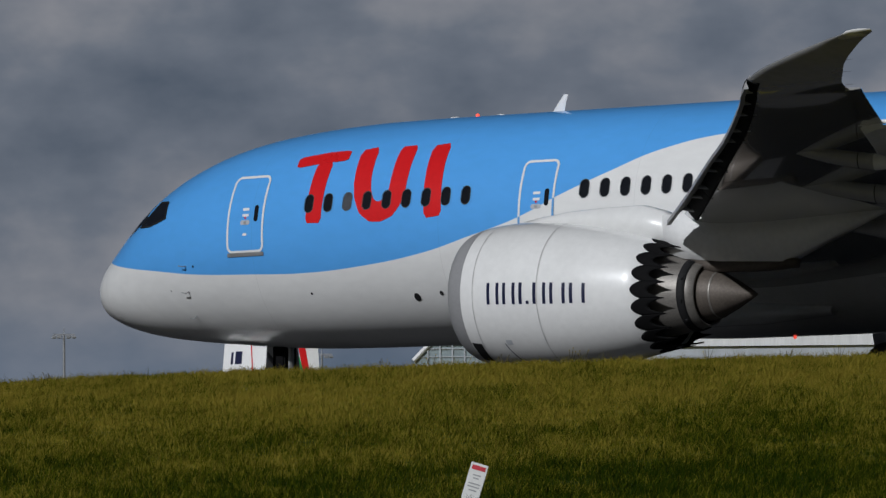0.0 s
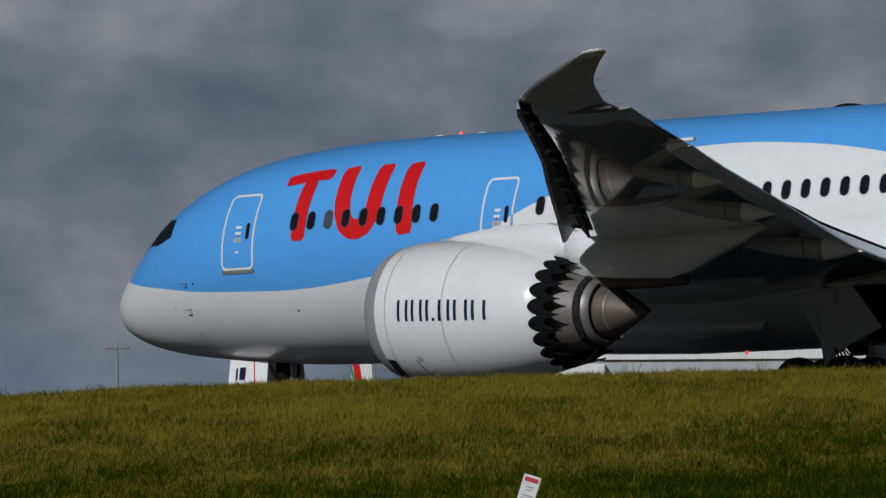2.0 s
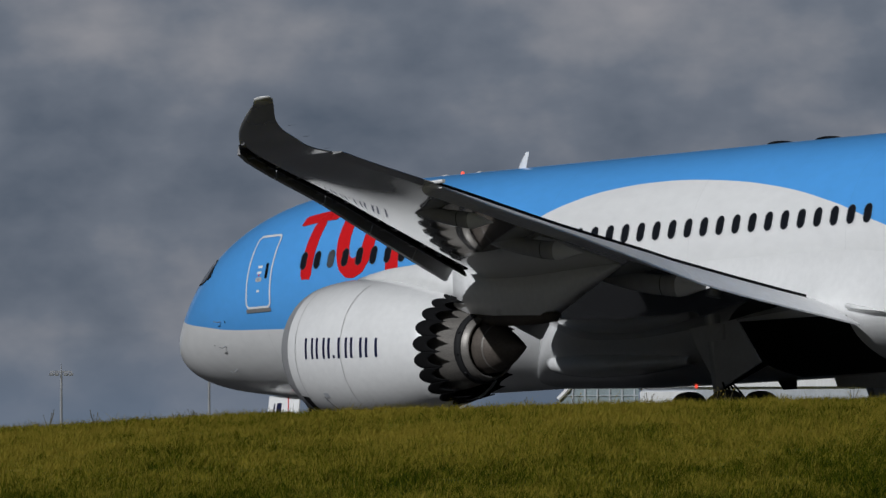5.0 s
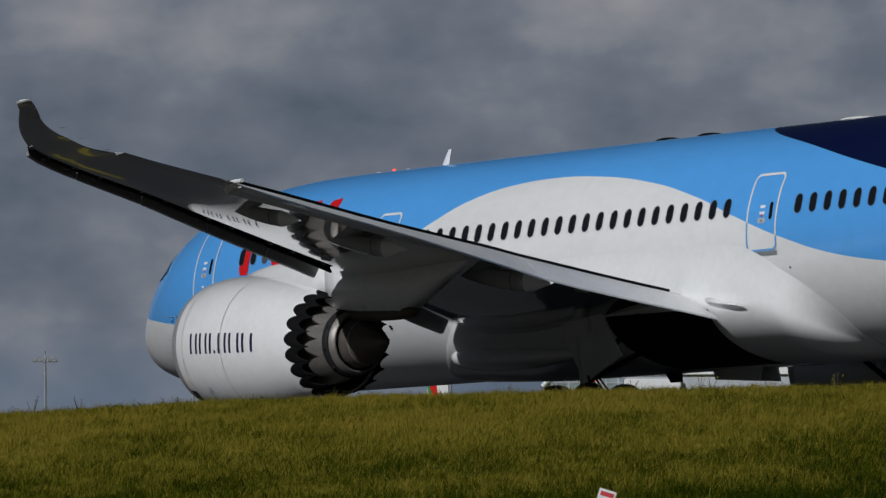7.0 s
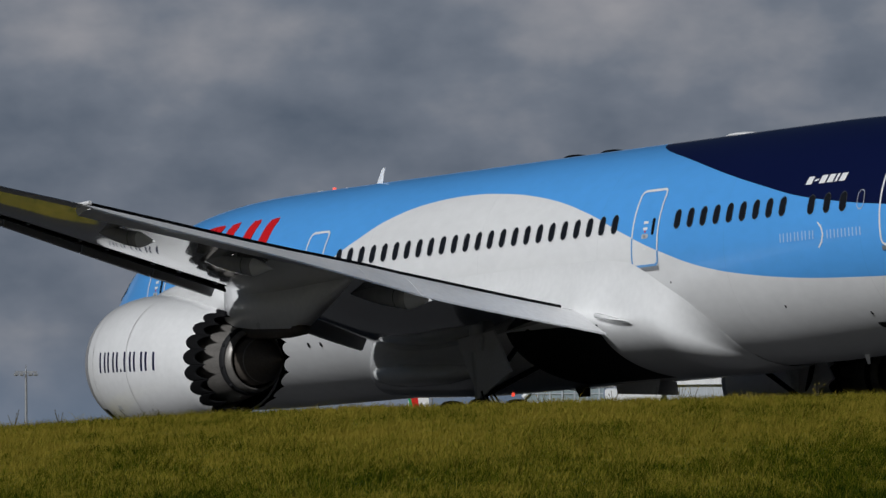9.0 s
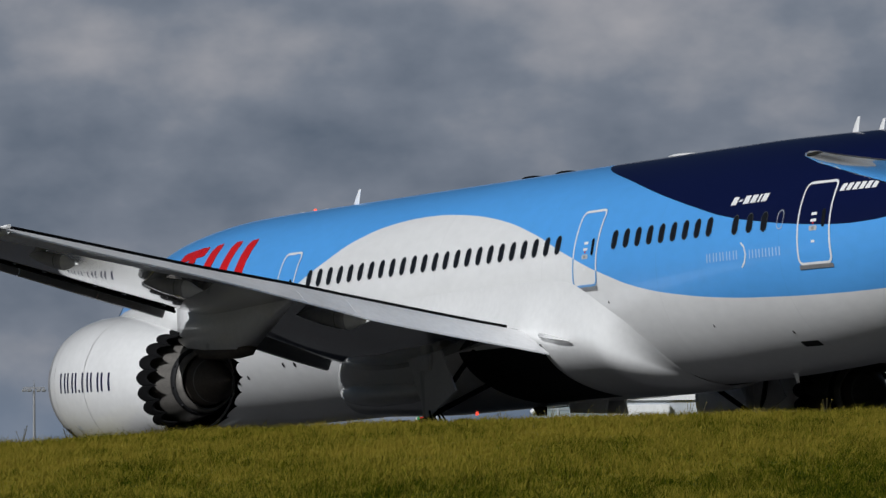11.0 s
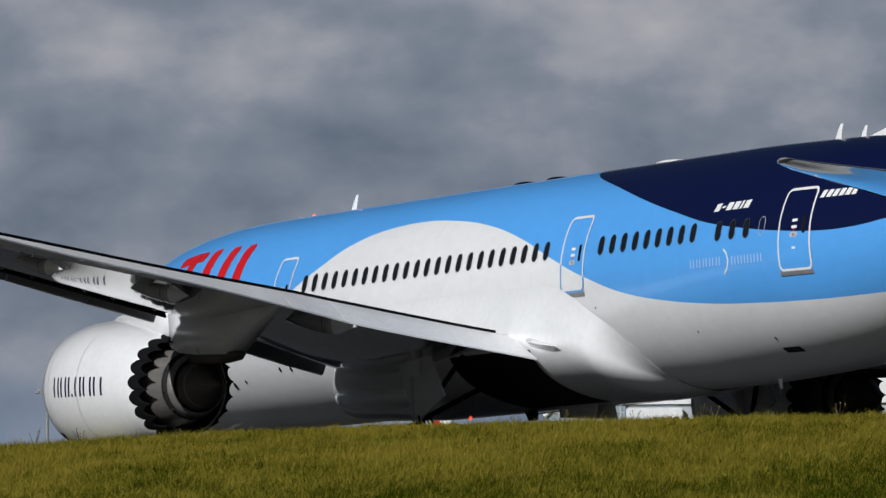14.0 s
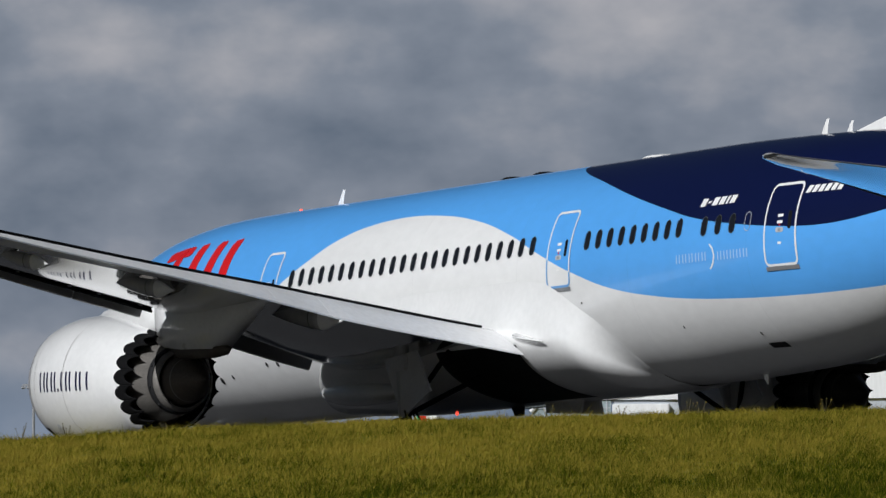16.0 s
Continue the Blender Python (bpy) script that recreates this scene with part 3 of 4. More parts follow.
def patch(points, off):
    bm = bmesh.new()
    cx = sum(p[0] for p in points) / len(points)
    cz = sum(p[1] for p in points) / len(points)
    inner = [bm.verts.new(skin(cx + (x - cx) * 0.5, cz + (z - cz) * 0.5, off)) for x, z in points]
    outer = [bm.verts.new(skin(x, z, off)) for x, z in points]
    n = len(points)
    for i in range(n):
        bm.faces.new((inner[i], inner[(i + 1) % n], outer[(i + 1) % n], outer[i]))
    bm.faces.new(inner)
    return bm


PLANE = tagged(new("airliner"), "twin-engine airliner in sky blue, white and navy, taxiing on the taxiway", "airplane")


def build_fuselage():
    xs = [-0.84, -0.835, -0.82, -0.79, -0.75, -0.68, -0.6, -0.48, -0.35, -0.2, 0, 0.2, 0.4, 0.6, 0.8, 1.0, 1.25, 1.5, 1.75, 2.0, 2.3, 2.6, 3.0, 3.4, 3.8, 4.2, 4.7, 5.2, 5.8, 6.4, 7, 7.6, 8.2, 9, 10]
    xs += [10 + i for i in range(1, 26)] + [35 + i * 0.7 for i in range(1, 29)] + [55.2, 55.8]
    rings = []
    for x in xs:
        zc, h, w = section(x)
        rings.append([(x, w * math.cos(a), zc + h * math.sin(a)) for a in (2 * math.pi * k / 96 for k in range(96))])
    part("fuselage", loft_bm(rings), PAINT, PLANE, "sky blue and white body with a navy rear", True)
    # belly fairing round the wing roots, ending in a slanted edge behind the wing
    rings = [fairing_ring(16.4 + 18.9 * i / 120) for i in range(121)]
    part("belly_fairing", loft_bm(rings, closed=False, cap=False), WHITE_PAINT, PLANE, "white wing-to-body fairing", True)
    for sg in (-1, 1):
        rr = [[(x, sg * (3.08 + w * math.cos(q)), z + h * math.sin(q)) for q in (2 * math.pi * j / 16 for j in range(16))]
              for x, z, h, w in ((30.8, 3.36, 0.07, 0.10), (31.2, 3.30, 0.06, 0.11), (31.7, 3.22, 0.035, 0.10), (32.1, 3.17, 0.018, 0.06), (32.35, 3.14, 0.006, 0.02))]
        part("wing_root_fairing", loft_bm(rr), WHITE_PAINT, PLANE, "pointed white fairing behind the flap root", True)
        # ram air scoop under the wing root
        def scoop_ring(x, y, z, h, w):
            return [(x, sg * (y + w * math.cos(q)), z + h * math.sin(q)) for q in (2 * math.pi * j / 20 for j in range(20))]
        scoop = part("air_scoop", loft_bm([scoop_ring(*r) for r in ((18.42, 2.40, 2.44, 0.15, 0.24), (18.38, 2.40, 2.44, 0.20, 0.30), (18.6, 2.41, 2.42, 0.25, 0.36), (19.2, 2.46, 2.38, 0.30, 0.44),
                                                                      (20.4, 2.52, 2.32, 0.33, 0.48), (22.0, 2.5, 2.28, 0.28, 0.44), (24.0, 2.4, 2.3, 0.12, 0.2))], cap=False), WHITE_PAINT, PLANE, "white ram air scoop", True)
        part("scoop_throat", loft_bm([scoop_ring(18.43, 2.40, 2.44, 0.15, 0.24), scoop_ring(18.9, 2.43, 2.42, 0.12, 0.2)]), DARK, scoop)


EDGE = [(16.4, 2.25), (17.2, 2.75), (18.2, 3.5), (19.5, 4.25), (22, 4.75), (30, 4.8), (32, 4.66), (32.6, 4.46), (33.5, 4.02), (34.35, 3.55), (34.85, 3.1), (35.15, 2.7), (35.3, 2.15)]
BULGE = [(16.4, 0.0), (18, 0.16), (20, 0.30), (30, 0.32), (32.5, 0.36), (34.0, 0.30), (35.3, 0.05)]
FLARE = [(16.4, 0.0), (17.2, 0.03), (18, 0.10), (19, 0.22), (20, 0.30), (23, 0.32), (28, 0.26), (30, 0.20), (32, 0.12), (33.5, 0.06), (35.3, 0.01)]


def fairing_half(x, n=16):
    """Half section of the belly fairing as (out, up), from its upper edge on the body down to the keel."""
    zc, h, w = section(x)
    ze = spline(EDGE, x)
    ye = w * math.sqrt(1 - ((ze - zc) / h) ** 2) + 0.02
    zb = zc - h - 0.025 - 0.35 * spline(BULGE, x)
    zs = zb + (ze - zb) * 0.56
    ym = ye + spline(FLARE, x)
    c1, c2 = (ye, ze - 0.45 * (ze - zs)), (ym, zs + 0.4 * (ze - zs))
    half = []
    for k in range(n):
        q = k / n
        f0, f1, f2, f3 = (1 - q) ** 3, 3 * q * (1 - q) ** 2, 3 * q * q * (1 - q), q ** 3
        half.append((f0 * ye + f1 * c1[0] + f2 * c2[0] + f3 * ym, f0 * ze + f1 * c1[1] + f2 * c2[1] + f3 * zs))
    for k in range(n + 1):
        a = math.pi / 2 * k / n
        half.append((ym * max(0.0, math.cos(a)), zs - (zs - zb) * math.sin(a)))
    # towards its rear end the fairing hugs the body
    near = max(0.0, min(1.0, (x - 33.3) / 2.0))
    near = near * near * (3 - 2 * near)
    up = math.asin((ze - zc) / h)
    for k, (y, z) in enumerate(half):
        a = up - (up + math.pi / 2) * k / (2 * n)
        o = 0.02 + (zc - h - zb - 0.02) * (k / (2 * n)) ** 2
        half[k] = (y + ((w + o) * math.cos(a) - y) * near, z + (zc + (h + o) * math.sin(a) - z) * near)
    return half


def fairing_ring(x):
    half = fairing_half(x)
    return [(x, -y, z) for y, z in half] + [(x, y, z) for y, z in half[-2::-1]]


def build_windows():
    rows = [(8.0 + 0.63 * i, 5.67) for i in range(9)] + [(16.74 + 0.6317 * i, 5.67) for i in range(24)]
    rows += [(34.34 + 0.616 * i, 5.62) for i in range(9)] + [(40.57, 5.58), (41.27, 5.58), (41.97, 5.57)]
    for i, (x, z) in enumerate(rows):
        w, h = 0.135, 0.235
        pane = part("cabin_window", patch(rounded(x - w, x + w, z - h, z + h, 0.13, 6), 0.012), DIM_GLASS if i == 2 else GLASS, PLANE)
        part("window_seal", stroke(rounded(x - w - 0.012, x + w + 0.006, z - h - 0.006, z + h + 0.006, 0.135, 6), 0.014, 0.016, True, 1), WINDOW_SEAL, pane)
    part("plugged_window_ring", stroke(rounded(42.58, 42.85, 5.34, 5.80, 0.13, 6), 0.018, 0.012, True, 1), RIM, PLANE)


def build_door(x0, x1, z0, z1, sill=True):
    door = part("passenger_door", sheet([[(x0 + (x1 - x0) * i / 8, z0 + (z1 - z0) * j / 16) for i in range(9)] for j in range(17)], 0.008), PAINT, PLANE, smooth=True)
    part("door_outline", stroke(rounded(x0, x1, z0, z1, 0.16), 0.065, 0.016, True, 2), OUTLINE, door, "pale painted door outline")
    xm = x0 + (x1 - x0) * 0.80
    part("door_window", patch(rounded(xm - 0.07, xm + 0.07, 5.28, 5.72, 0.065), 0.018), GLASS, door)
    xc = x0 + (x1 - x0) * 0.5
    part("handle_recess", patch(rounded(xc - 0.16, xc + 0.16, 5.21, 5.33, 0.055), 0.016), RIM, door)
    part("handle", patch(rounded(xc - 0.05, xc + 0.05, 5.235, 5.305, 0.03), 0.024), STEEL, door)
    part("arming_light", patch(rounded(xc - 0.03, xc + 0.03, 5.36, 5.42, 0.028), 0.018), RED, door)
    for dz in (5.62, 5.46):
        part("placard", patch(rounded(xc - 0.11, xc + 0.11, dz - 0.035, dz + 0.035, 0.01), 0.016), MARK, door)
    part("placard", patch(rounded(xc - 0.07, xc + 0.07, 4.92, 4.98, 0.01), 0.016), MARK, door)
    if sill:
        zs = z0 - 0.075
        part("scuff_plate", sheet([[(x0 - 0.02 + (x1 - x0 + 0.04) * i / 6, zs + dz) for i in range(7)] for dz in (-0.05, 0.05)], 0.02), STEEL, door, "worn metal scuff plate")


def build_cockpit():
    side = [(1.45, 5.37), (1.98, 5.37), (2.66, 5.55), (2.54, 6.0), (2.08, 6.02)]
    part("cockpit_side_window", patch(smooth_path(side, 0.1, True), 0.014), GLASS, PLANE)
    part("cockpit_window_frame", stroke(side, 0.05, 0.018, True, 1), DARK, PLANE)
    rows = []
    for j in range(7):
        row = []
        for i in range(9):
            x = 0.62 + 0.75 * (j / 6) + 0.30 * (i / 8) * (1 - 0.1 * j / 6)
            zc, h, w = section(x)
            lo, hi = radians(88), radians(38)
            a = lo + (hi - lo) * i / 8
            row.append(Vector((x, -w * math.cos(a) * 1.006, zc + h * math.sin(a) * 1.004)))
        rows.append(row)
    bm = bmesh.new()
    g = [[bm.verts.new(p) for p in row] for row in rows]
    for a, b in zip(g, g[1:]):
        for i in range(8):
            bm.faces.new((a[i], a[i + 1], b[i + 1], b[i]))
    part("windscreen", bm, GLASS, PLANE, "dark windscreen", True)


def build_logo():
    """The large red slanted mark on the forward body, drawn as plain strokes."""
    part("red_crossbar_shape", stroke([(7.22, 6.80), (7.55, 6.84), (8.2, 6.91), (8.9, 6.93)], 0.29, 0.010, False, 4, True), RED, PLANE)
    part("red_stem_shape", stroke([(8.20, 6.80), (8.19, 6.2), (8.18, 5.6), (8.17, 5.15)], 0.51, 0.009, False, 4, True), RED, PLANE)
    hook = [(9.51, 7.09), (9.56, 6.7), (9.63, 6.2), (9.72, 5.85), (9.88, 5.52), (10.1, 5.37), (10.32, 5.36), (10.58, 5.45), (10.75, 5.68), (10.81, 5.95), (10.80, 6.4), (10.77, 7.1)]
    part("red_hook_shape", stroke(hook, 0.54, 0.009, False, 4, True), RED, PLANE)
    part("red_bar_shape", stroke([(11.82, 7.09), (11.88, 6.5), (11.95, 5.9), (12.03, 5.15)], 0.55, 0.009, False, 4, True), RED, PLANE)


def bars(spans, z0, z1, mat, name, slant=0.0, off=0.010):
    for x0, x1 in spans:
        rows = [[(x0 + (x1 - x0) * i / 2 + slant * k / 3, z0 + (z1 - z0) * k / 3) for i in range(3)] for k in range(4)]
        part(name, sheet(rows, off), mat, PLANE)


def build_markings():
    # registration code, type name and maker's name as plain bars
    x = 40.08
    for w in (0.26, 0.16, 0.26, 0.26, 0.10, 0.26):
        bars([(x, x + w)], 6.09 if w != 0.16 else 6.16, 6.29 if w != 0.16 else 6.21, MARK, "code_bar", 0.06)
        x += w + 0.085
    for k in range(5):
        for d in (0.0, 0.15):
            bars([(39.22 + 0.33 * k + d, 39.22 + 0.33 * k + d + 0.05)], 4.72, 4.94, PALE_MARK, "name_bar")
            bars([(41.32 + 0.31 * k + d, 41.32 + 0.31 * k + d + 0.05)], 4.70, 4.91, PALE_MARK, "name_bar")
    part("crescent_mark", stroke([(40.92, 5.12), (41.08, 5.0), (41.15, 4.82), (41.08, 4.64), (40.92, 4.5)], 0.06, 0.010, False, 1, True), MARK, PLANE)
    for k in range(6):
        bars([(44.98 + 0.25 * k, 44.98 + 0.25 * k + 0.18)], 6.12, 6.30, MARK, "maker_bar", 0.08)
    # small probes, ports and outlets
    for px, pz, r in ((11.93, 3.19, 0.06), (11.13, 3.12, 0.10), (7.81, 3.33, 0.035), (3.9, 4.2, 0.03), (2.9, 3.6, 0.02), (13.4, 4.35, 0.02), (13.24, 4.01, 0.07), (14.46, 3.42, 0.07), (15.14, 3.40, 0.07), (33.9, 4.05, 0.03), (38.6, 3.2, 0.035), (41.9, 2.88, 0.04)):
        part("vent_port", patch(rounded(px - r, px + r, pz - r, pz + r, r * 0.95, 4), 0.012), DARK, PLANE)
    for px, pz in ((3.54, 3.55), (3.45, 2.92), (3.62, 4.22)):
        p = skin(px, pz)
        q = skin(px, pz, 0.12)
        part("probe_mast", rod_bm(p, q, 0.02, 0.015, 6), STEEL, PLANE)
        part("probe", rod_bm(q, q + Vector((-0.16, 0, 0.03)), 0.016, 0.01, 6), STEEL, PLANE)
    part("drain_mast", loft_bm([[(38.95, -0.33, 2.2), (39.2, -0.3, 2.2), (39.2, -0.27, 2.2)], [(39.2, -0.32, 1.78), (39.28, -0.3, 1.78), (39.28, -0.29, 1.78)]]), MARK, PLANE)
    part("outflow_panel", patch(rounded(41.75, 42.5, 2.54, 2.66, 0.03), 0.012), DARK, PLANE)


def build_antennas():
    def blade(x, z, tall, chord, rake, label, back=0.0):
        def ring(x0, c, zz, t):
            return [(x0, 0, zz), (x0 + c * 0.3, -t, zz), (x0 + c * 0.75, -t * 0.7, zz), (x0 + c, 0, zz), (x0 + c * 0.75, t * 0.7, zz), (x0 + c * 0.3, t, zz)]
        bm = loft_bm([ring(x, chord, z - 0.05, 0.04), ring(x + rake * 0.55, chord * 0.62, z + tall * 0.55, 0.03), ring(x + rake, chord * 0.36, z + tall, 0.012)])
        part("blade_antenna", bm, MARK, PLANE, label)
    blade(13.84, 7.93, 0.46, 0.40, 0.40, "white blade antenna on the roof")
    blade(41.45, 7.86, 0.40, 0.36, 0.34, "white blade antenna on the roof")
    blade(42.75, 7.82, 0.30, 0.30, 0.28, "white blade antenna on the roof")

    def hump(x0, x1, z, w, h, mat, name):
        rings = []
        for i in range(9):
            s = i / 8
            k = math.sin(math.pi * min(max(s, 0.02), 0.98)) ** 0.5
            rings.append([(x0 + (x1 - x0) * s, w * k * math.cos(a), z - 0.03 + h * k * math.sin(a)) for a in (math.pi * j / 10 for j in range(11))] + [(x0 + (x1 - x0) * s, 0, z - 0.1)])
        part(name, loft_bm(rings), mat, PLANE, smooth=True)
    hump(24.3, 25.2, 7.95, 0.35, 0.10, BLACK, "roof_inlet")
    hump(26.2, 27.1, 7.95, 0.35, 0.10, BLACK, "roof_inlet")
    hump(32.4, 33.9, 7.94, 0.45, 0.09, MARK, "satellite_dome")
    hump(10.6, 10.95, 7.95, 0.15, 0.07, MARK, "roof_dome")
    hump(12.1, 12.4, 7.95, 0.12, 0.07, MARK, "roof_dome")
    hump(8.4, 8.7, 7.90, 0.12, 0.05, MARK, "roof_dome")
    bm = bmesh.new()
    bmesh.ops.create_uvsphere(bm, u_segments=16, v_segments=8, radius=0.055)
    bmesh.ops.translate(bm, verts=bm.verts, vec=(11.5, 0, 7.98))
    part("beacon", bm, BEACON, PLANE, "red anti-collision beacon", True)
    bm = bmesh.new()
    bmesh.ops.create_uvsphere(bm, u_segments=16, v_segments=8, radius=0.045)
    bmesh.ops.translate(bm, verts=bm.verts, vec=(21.3, 0, 1.79))
    part("belly_beacon", bm, BEACON, PLANE, "red anti-collision beacon", True)
    for x in (24.5, 26.9):
        bm = loft_bm([[(x, -0.03, 1.92), (x + 0.78, -0.03, 1.92), (x + 0.78, 0.03, 1.92), (x, 0.03, 1.92)], [(x + 0.28, -0.015, 1.58), (x + 0.80, -0.015, 1.58), (x + 0.80, 0.015, 1.58), (x + 0.28, 0.015, 1.58)]])
        part("belly_antenna", bm, BLACK, PLANE, "dark blade antenna under the belly")


# wing: span station (port, metres out), leading edge x, rear edge x of the fixed part, mid height, thickness
WING = [(2.0, 18.6, 29.3, 3.40, 1.45), (3.2, 19.4, 29.66, 3.50, 1.30), (8.7, 23.4, 30.9, 4.16, 0.80), (10.2, 24.6, 31.5, 4.32, 0.72), (14.3, 27.8, 33.3, 4.669, 0.55),
        (18.6, 31.1, 35.4, 5.066, 0.44), (20.9, 32.9, 36.5, 5.277, 0.38), (25.3, 36.05, 38.65, 5.68, 0.26), (26.4, 36.8, 39.2, 5.86, 0.22), (27.0, 37.5, 39.6, 6.0, 0.19), (27.7, 38.5, 40.07, 6.14, 0.15),
        (28.3, 39.5, 40.6, 6.28, 0.11), (28.8, 40.4, 41.2, 6.40, 0.08), (29.25, 41.15, 41.75, 6.46, 0.04)]
DROOP = [(25.3, 0.0), (26.4, 0.12), (27.7, 0.18), (28.3, 0.16), (28.8, 0.06), (29.25, 0.0)]
AIRFOIL = [(0, 0), (0.015, 0.2), (0.05, 0.33), (0.15, 0.46), (0.3, 0.5), (0.5, 0.45), (0.75, 0.28), (1.0, 0.06), (1.0, -0.06), (0.75, -0.2), (0.5, -0.36), (0.3, -0.44), (0.15, -0.42), (0.05, -0.3), (0.015, -0.17)]


def wing_at(s):
    return [spline([(w[0], w[k]) for w in WING], s) for k in (1, 2, 3, 4)]


def finer(points, count):
    """The same half-outline with evenly spread points between nose and tail."""
    us = [0.5 - 0.5 * math.cos(math.pi * k / count) for k in range(count + 1)]
    return [(u, spline(points, u)) for u in us]


UPPER, LOWER = AIRFOIL[:8], [AIRFOIL[0]] + AIRFOIL[8:][::-1]
FOIL = finer(UPPER, 16) + finer(LOWER, 20)[:0:-1]


def foil_ring(x0, x1, y, z, t, droop=0.0):
    return [(x0 + (x1 - x0) * u, y, z + t * v - droop * u) for u, v in FOIL]


def build_wing(sg):
    """sg -1: port wing, 1: starboard wing."""
    stations = [2.0 + 0.6 * i for i in range(39)] + [25.3 + 0.2 * i for i in range(20)] + [29.25]
    rings = []
    for s in stations:
        x0, x1, z, t = wing_at(s)
        rings.append(foil_ring(x0, x1, sg * s, z, t, spline(DROOP, s)))
    wing = part("wing", loft_bm(rings), GREY_PAINT, PLANE, "grey wing with a raked tip", True)
    x0, x1, z, t = wing_at(29.2)
    part("tip_cap", loft_bm([foil_ring(x0 - 0.35, x1 - 0.25, sg * 29.0, z - 0.06, 0.09), foil_ring(x0, x1 + 0.02, sg * 29.25, z + 0.02, 0.07), foil_ring(x0 + 0.25, x1 + 0.03, sg * 29.33, z + 0.05, 0.03)]), MARK, wing, "bare pale wing tip", True)
    # trailing edge flaps, drooped
    TE = [(3.1, 31.30, 2.84), (8.7, 32.0, 3.60), (9.9, 32.35, 3.80), (14.3, 34.15, 4.40), (18.6, 35.95, 4.90), (20.8, 36.95, 5.18)]
    for name, a, b in (("inboard_flap", 3.12, 8.93), ("flaperon", 8.945, 10.73), ("outboard_flap", 10.745, 20.8)):
        rr = []
        for k in range(9):
            s = a + (b - a) * k / 8
            x0, x1, z, t = wing_at(s)
            te_x, te_z = spline([(p[0], p[1]) for p in TE], s), spline([(p[0], p[2]) for p in TE], s)
            hx, hz = x1 - 0.02, z + 0.02
            chord = te_x - hx
            rr.append([(hx - 0.25, sg * s, hz - 0.1), (hx + 0.02, sg * s, hz + 0.05), (hx + chord * 0.35, sg * s, hz + (te_z - hz) * 0.25 + 0.03), (te_x, sg * s, te_z + 0.03), (te_x, sg * s, te_z - 0.01),
                       (hx + chord * 0.3, sg * s, hz + (te_z - hz) * 0.45 - 0.10), (hx - 0.1, sg * s, hz - 0.24)])
        part(name, loft_bm(rr), FLAP_PAINT, wing, "light grey drooped flap")
    rr = []
    for k in range(5):
        s = 20.95 + 4.25 * k / 4
        x0, x1, z, t = wing_at(s)
        rr.append([(x1 - 0.06, sg * s, z + 0.03), (x1 + 0.34, sg * s, z + 0.01), (x1 + 0.34, sg * s, z - 0.01), (x1 - 0.06, sg * s, z - 0.05)])
    part("aileron", loft_bm(rr), GREY_PAINT, wing)
    # spoiler gap seal along the flap hinge
    for a, b in ((3.5, 8.9), (8.95, 10.7), (10.75, 20.4)):
        rr = []
        for k in range(9):
            s = a + (b - a) * k / 8
            x0, x1, z, t = wing_at(s)
            rr.append([(x1 - 0.55, sg * s, z + 0.20), (x1 - 0.02, sg * s, z + 0.15), (x1 - 0.02, sg * s, z + 0.075), (x1 - 0.55, sg * s, z + 0.1)])
        part("spoiler", loft_bm(rr), BLACK, wing, "dark spoiler edge")
    # slats, lowered ahead of the leading edge in panels
    edges = [(11.0, 14.0), (14.05, 17.4), (17.45, 21.0), (21.05, 24.2), (24.25, 26.5)]
    for a, b in edges:
        rr = []
        for k in range(5):
            s = a + (b - a) * k / 4
            x0, x1, z, t = wing_at(s)
            c = 0.62 - 0.033 * (s - 11)
            d = 0.30 - 0.012 * (s - 11)
            rr.append([(x0 - c, sg * s, z - d - 0.10), (x0 - c + 0.02, sg * s, z - d + 0.02), (x0 - c * 0.5, sg * s, z - d * 0.2), (x0 + 0.05, sg * s, z + 0.10), (x0 + 0.05, sg * s, z + 0.06), (x0 - c * 0.45, sg * s, z - d * 0.45), (x0 - c + 0.12, sg * s, z - d - 0.09)])
        part("slat", loft_bm(rr), LIP_METAL, wing, "lowered bright slat")
        rr = []
        for k in range(5):
            s = a + (b - a) * k / 4
            x0, x1, z, t = wing_at(s)
            rr.append([(x0 - 0.08, sg * s, z - 0.02), (x0 + 0.02, sg * s, z + 0.05), (x0 + 0.30, sg * s, z - t * 0.43 - 0.012), (x0 + 0.22, sg * s, z - t * 0.43 - 0.03)])
        part("slat_cove", loft_bm(rr), BLACK, wing)
        for s in (a + 0.6, b - 0.6):
            x0, x1, z, t = wing_at(s)
            part("slat_track", rod_bm((x0 - 0.45 * (0.62 - 0.033 * (s - 11)), sg * s, z - 0.10), (x0 + 0.35, sg * (s - 0.05), z - t * 0.3), 0.05, 0.05, 6), STEEL, wing)
    rr = []
    for s in (3.4, 5, 7, 8.9):
        x0, x1, z, t = wing_at(s)
        rr.append([(x0 - 0.55, sg * s, z - 0.50), (x0 - 0.5, sg * s, z - 0.34), (x0 - 0.1, sg * s, z + 0.05), (x0 + 0.05, sg * s, z + 0.14), (x0 - 0.1, sg * s, z - 0.1), (x0 - 0.42, sg * s, z - 0.48)])
    part("inboard_slat", loft_bm(rr), LIP_METAL, wing, "lowered bright slat")
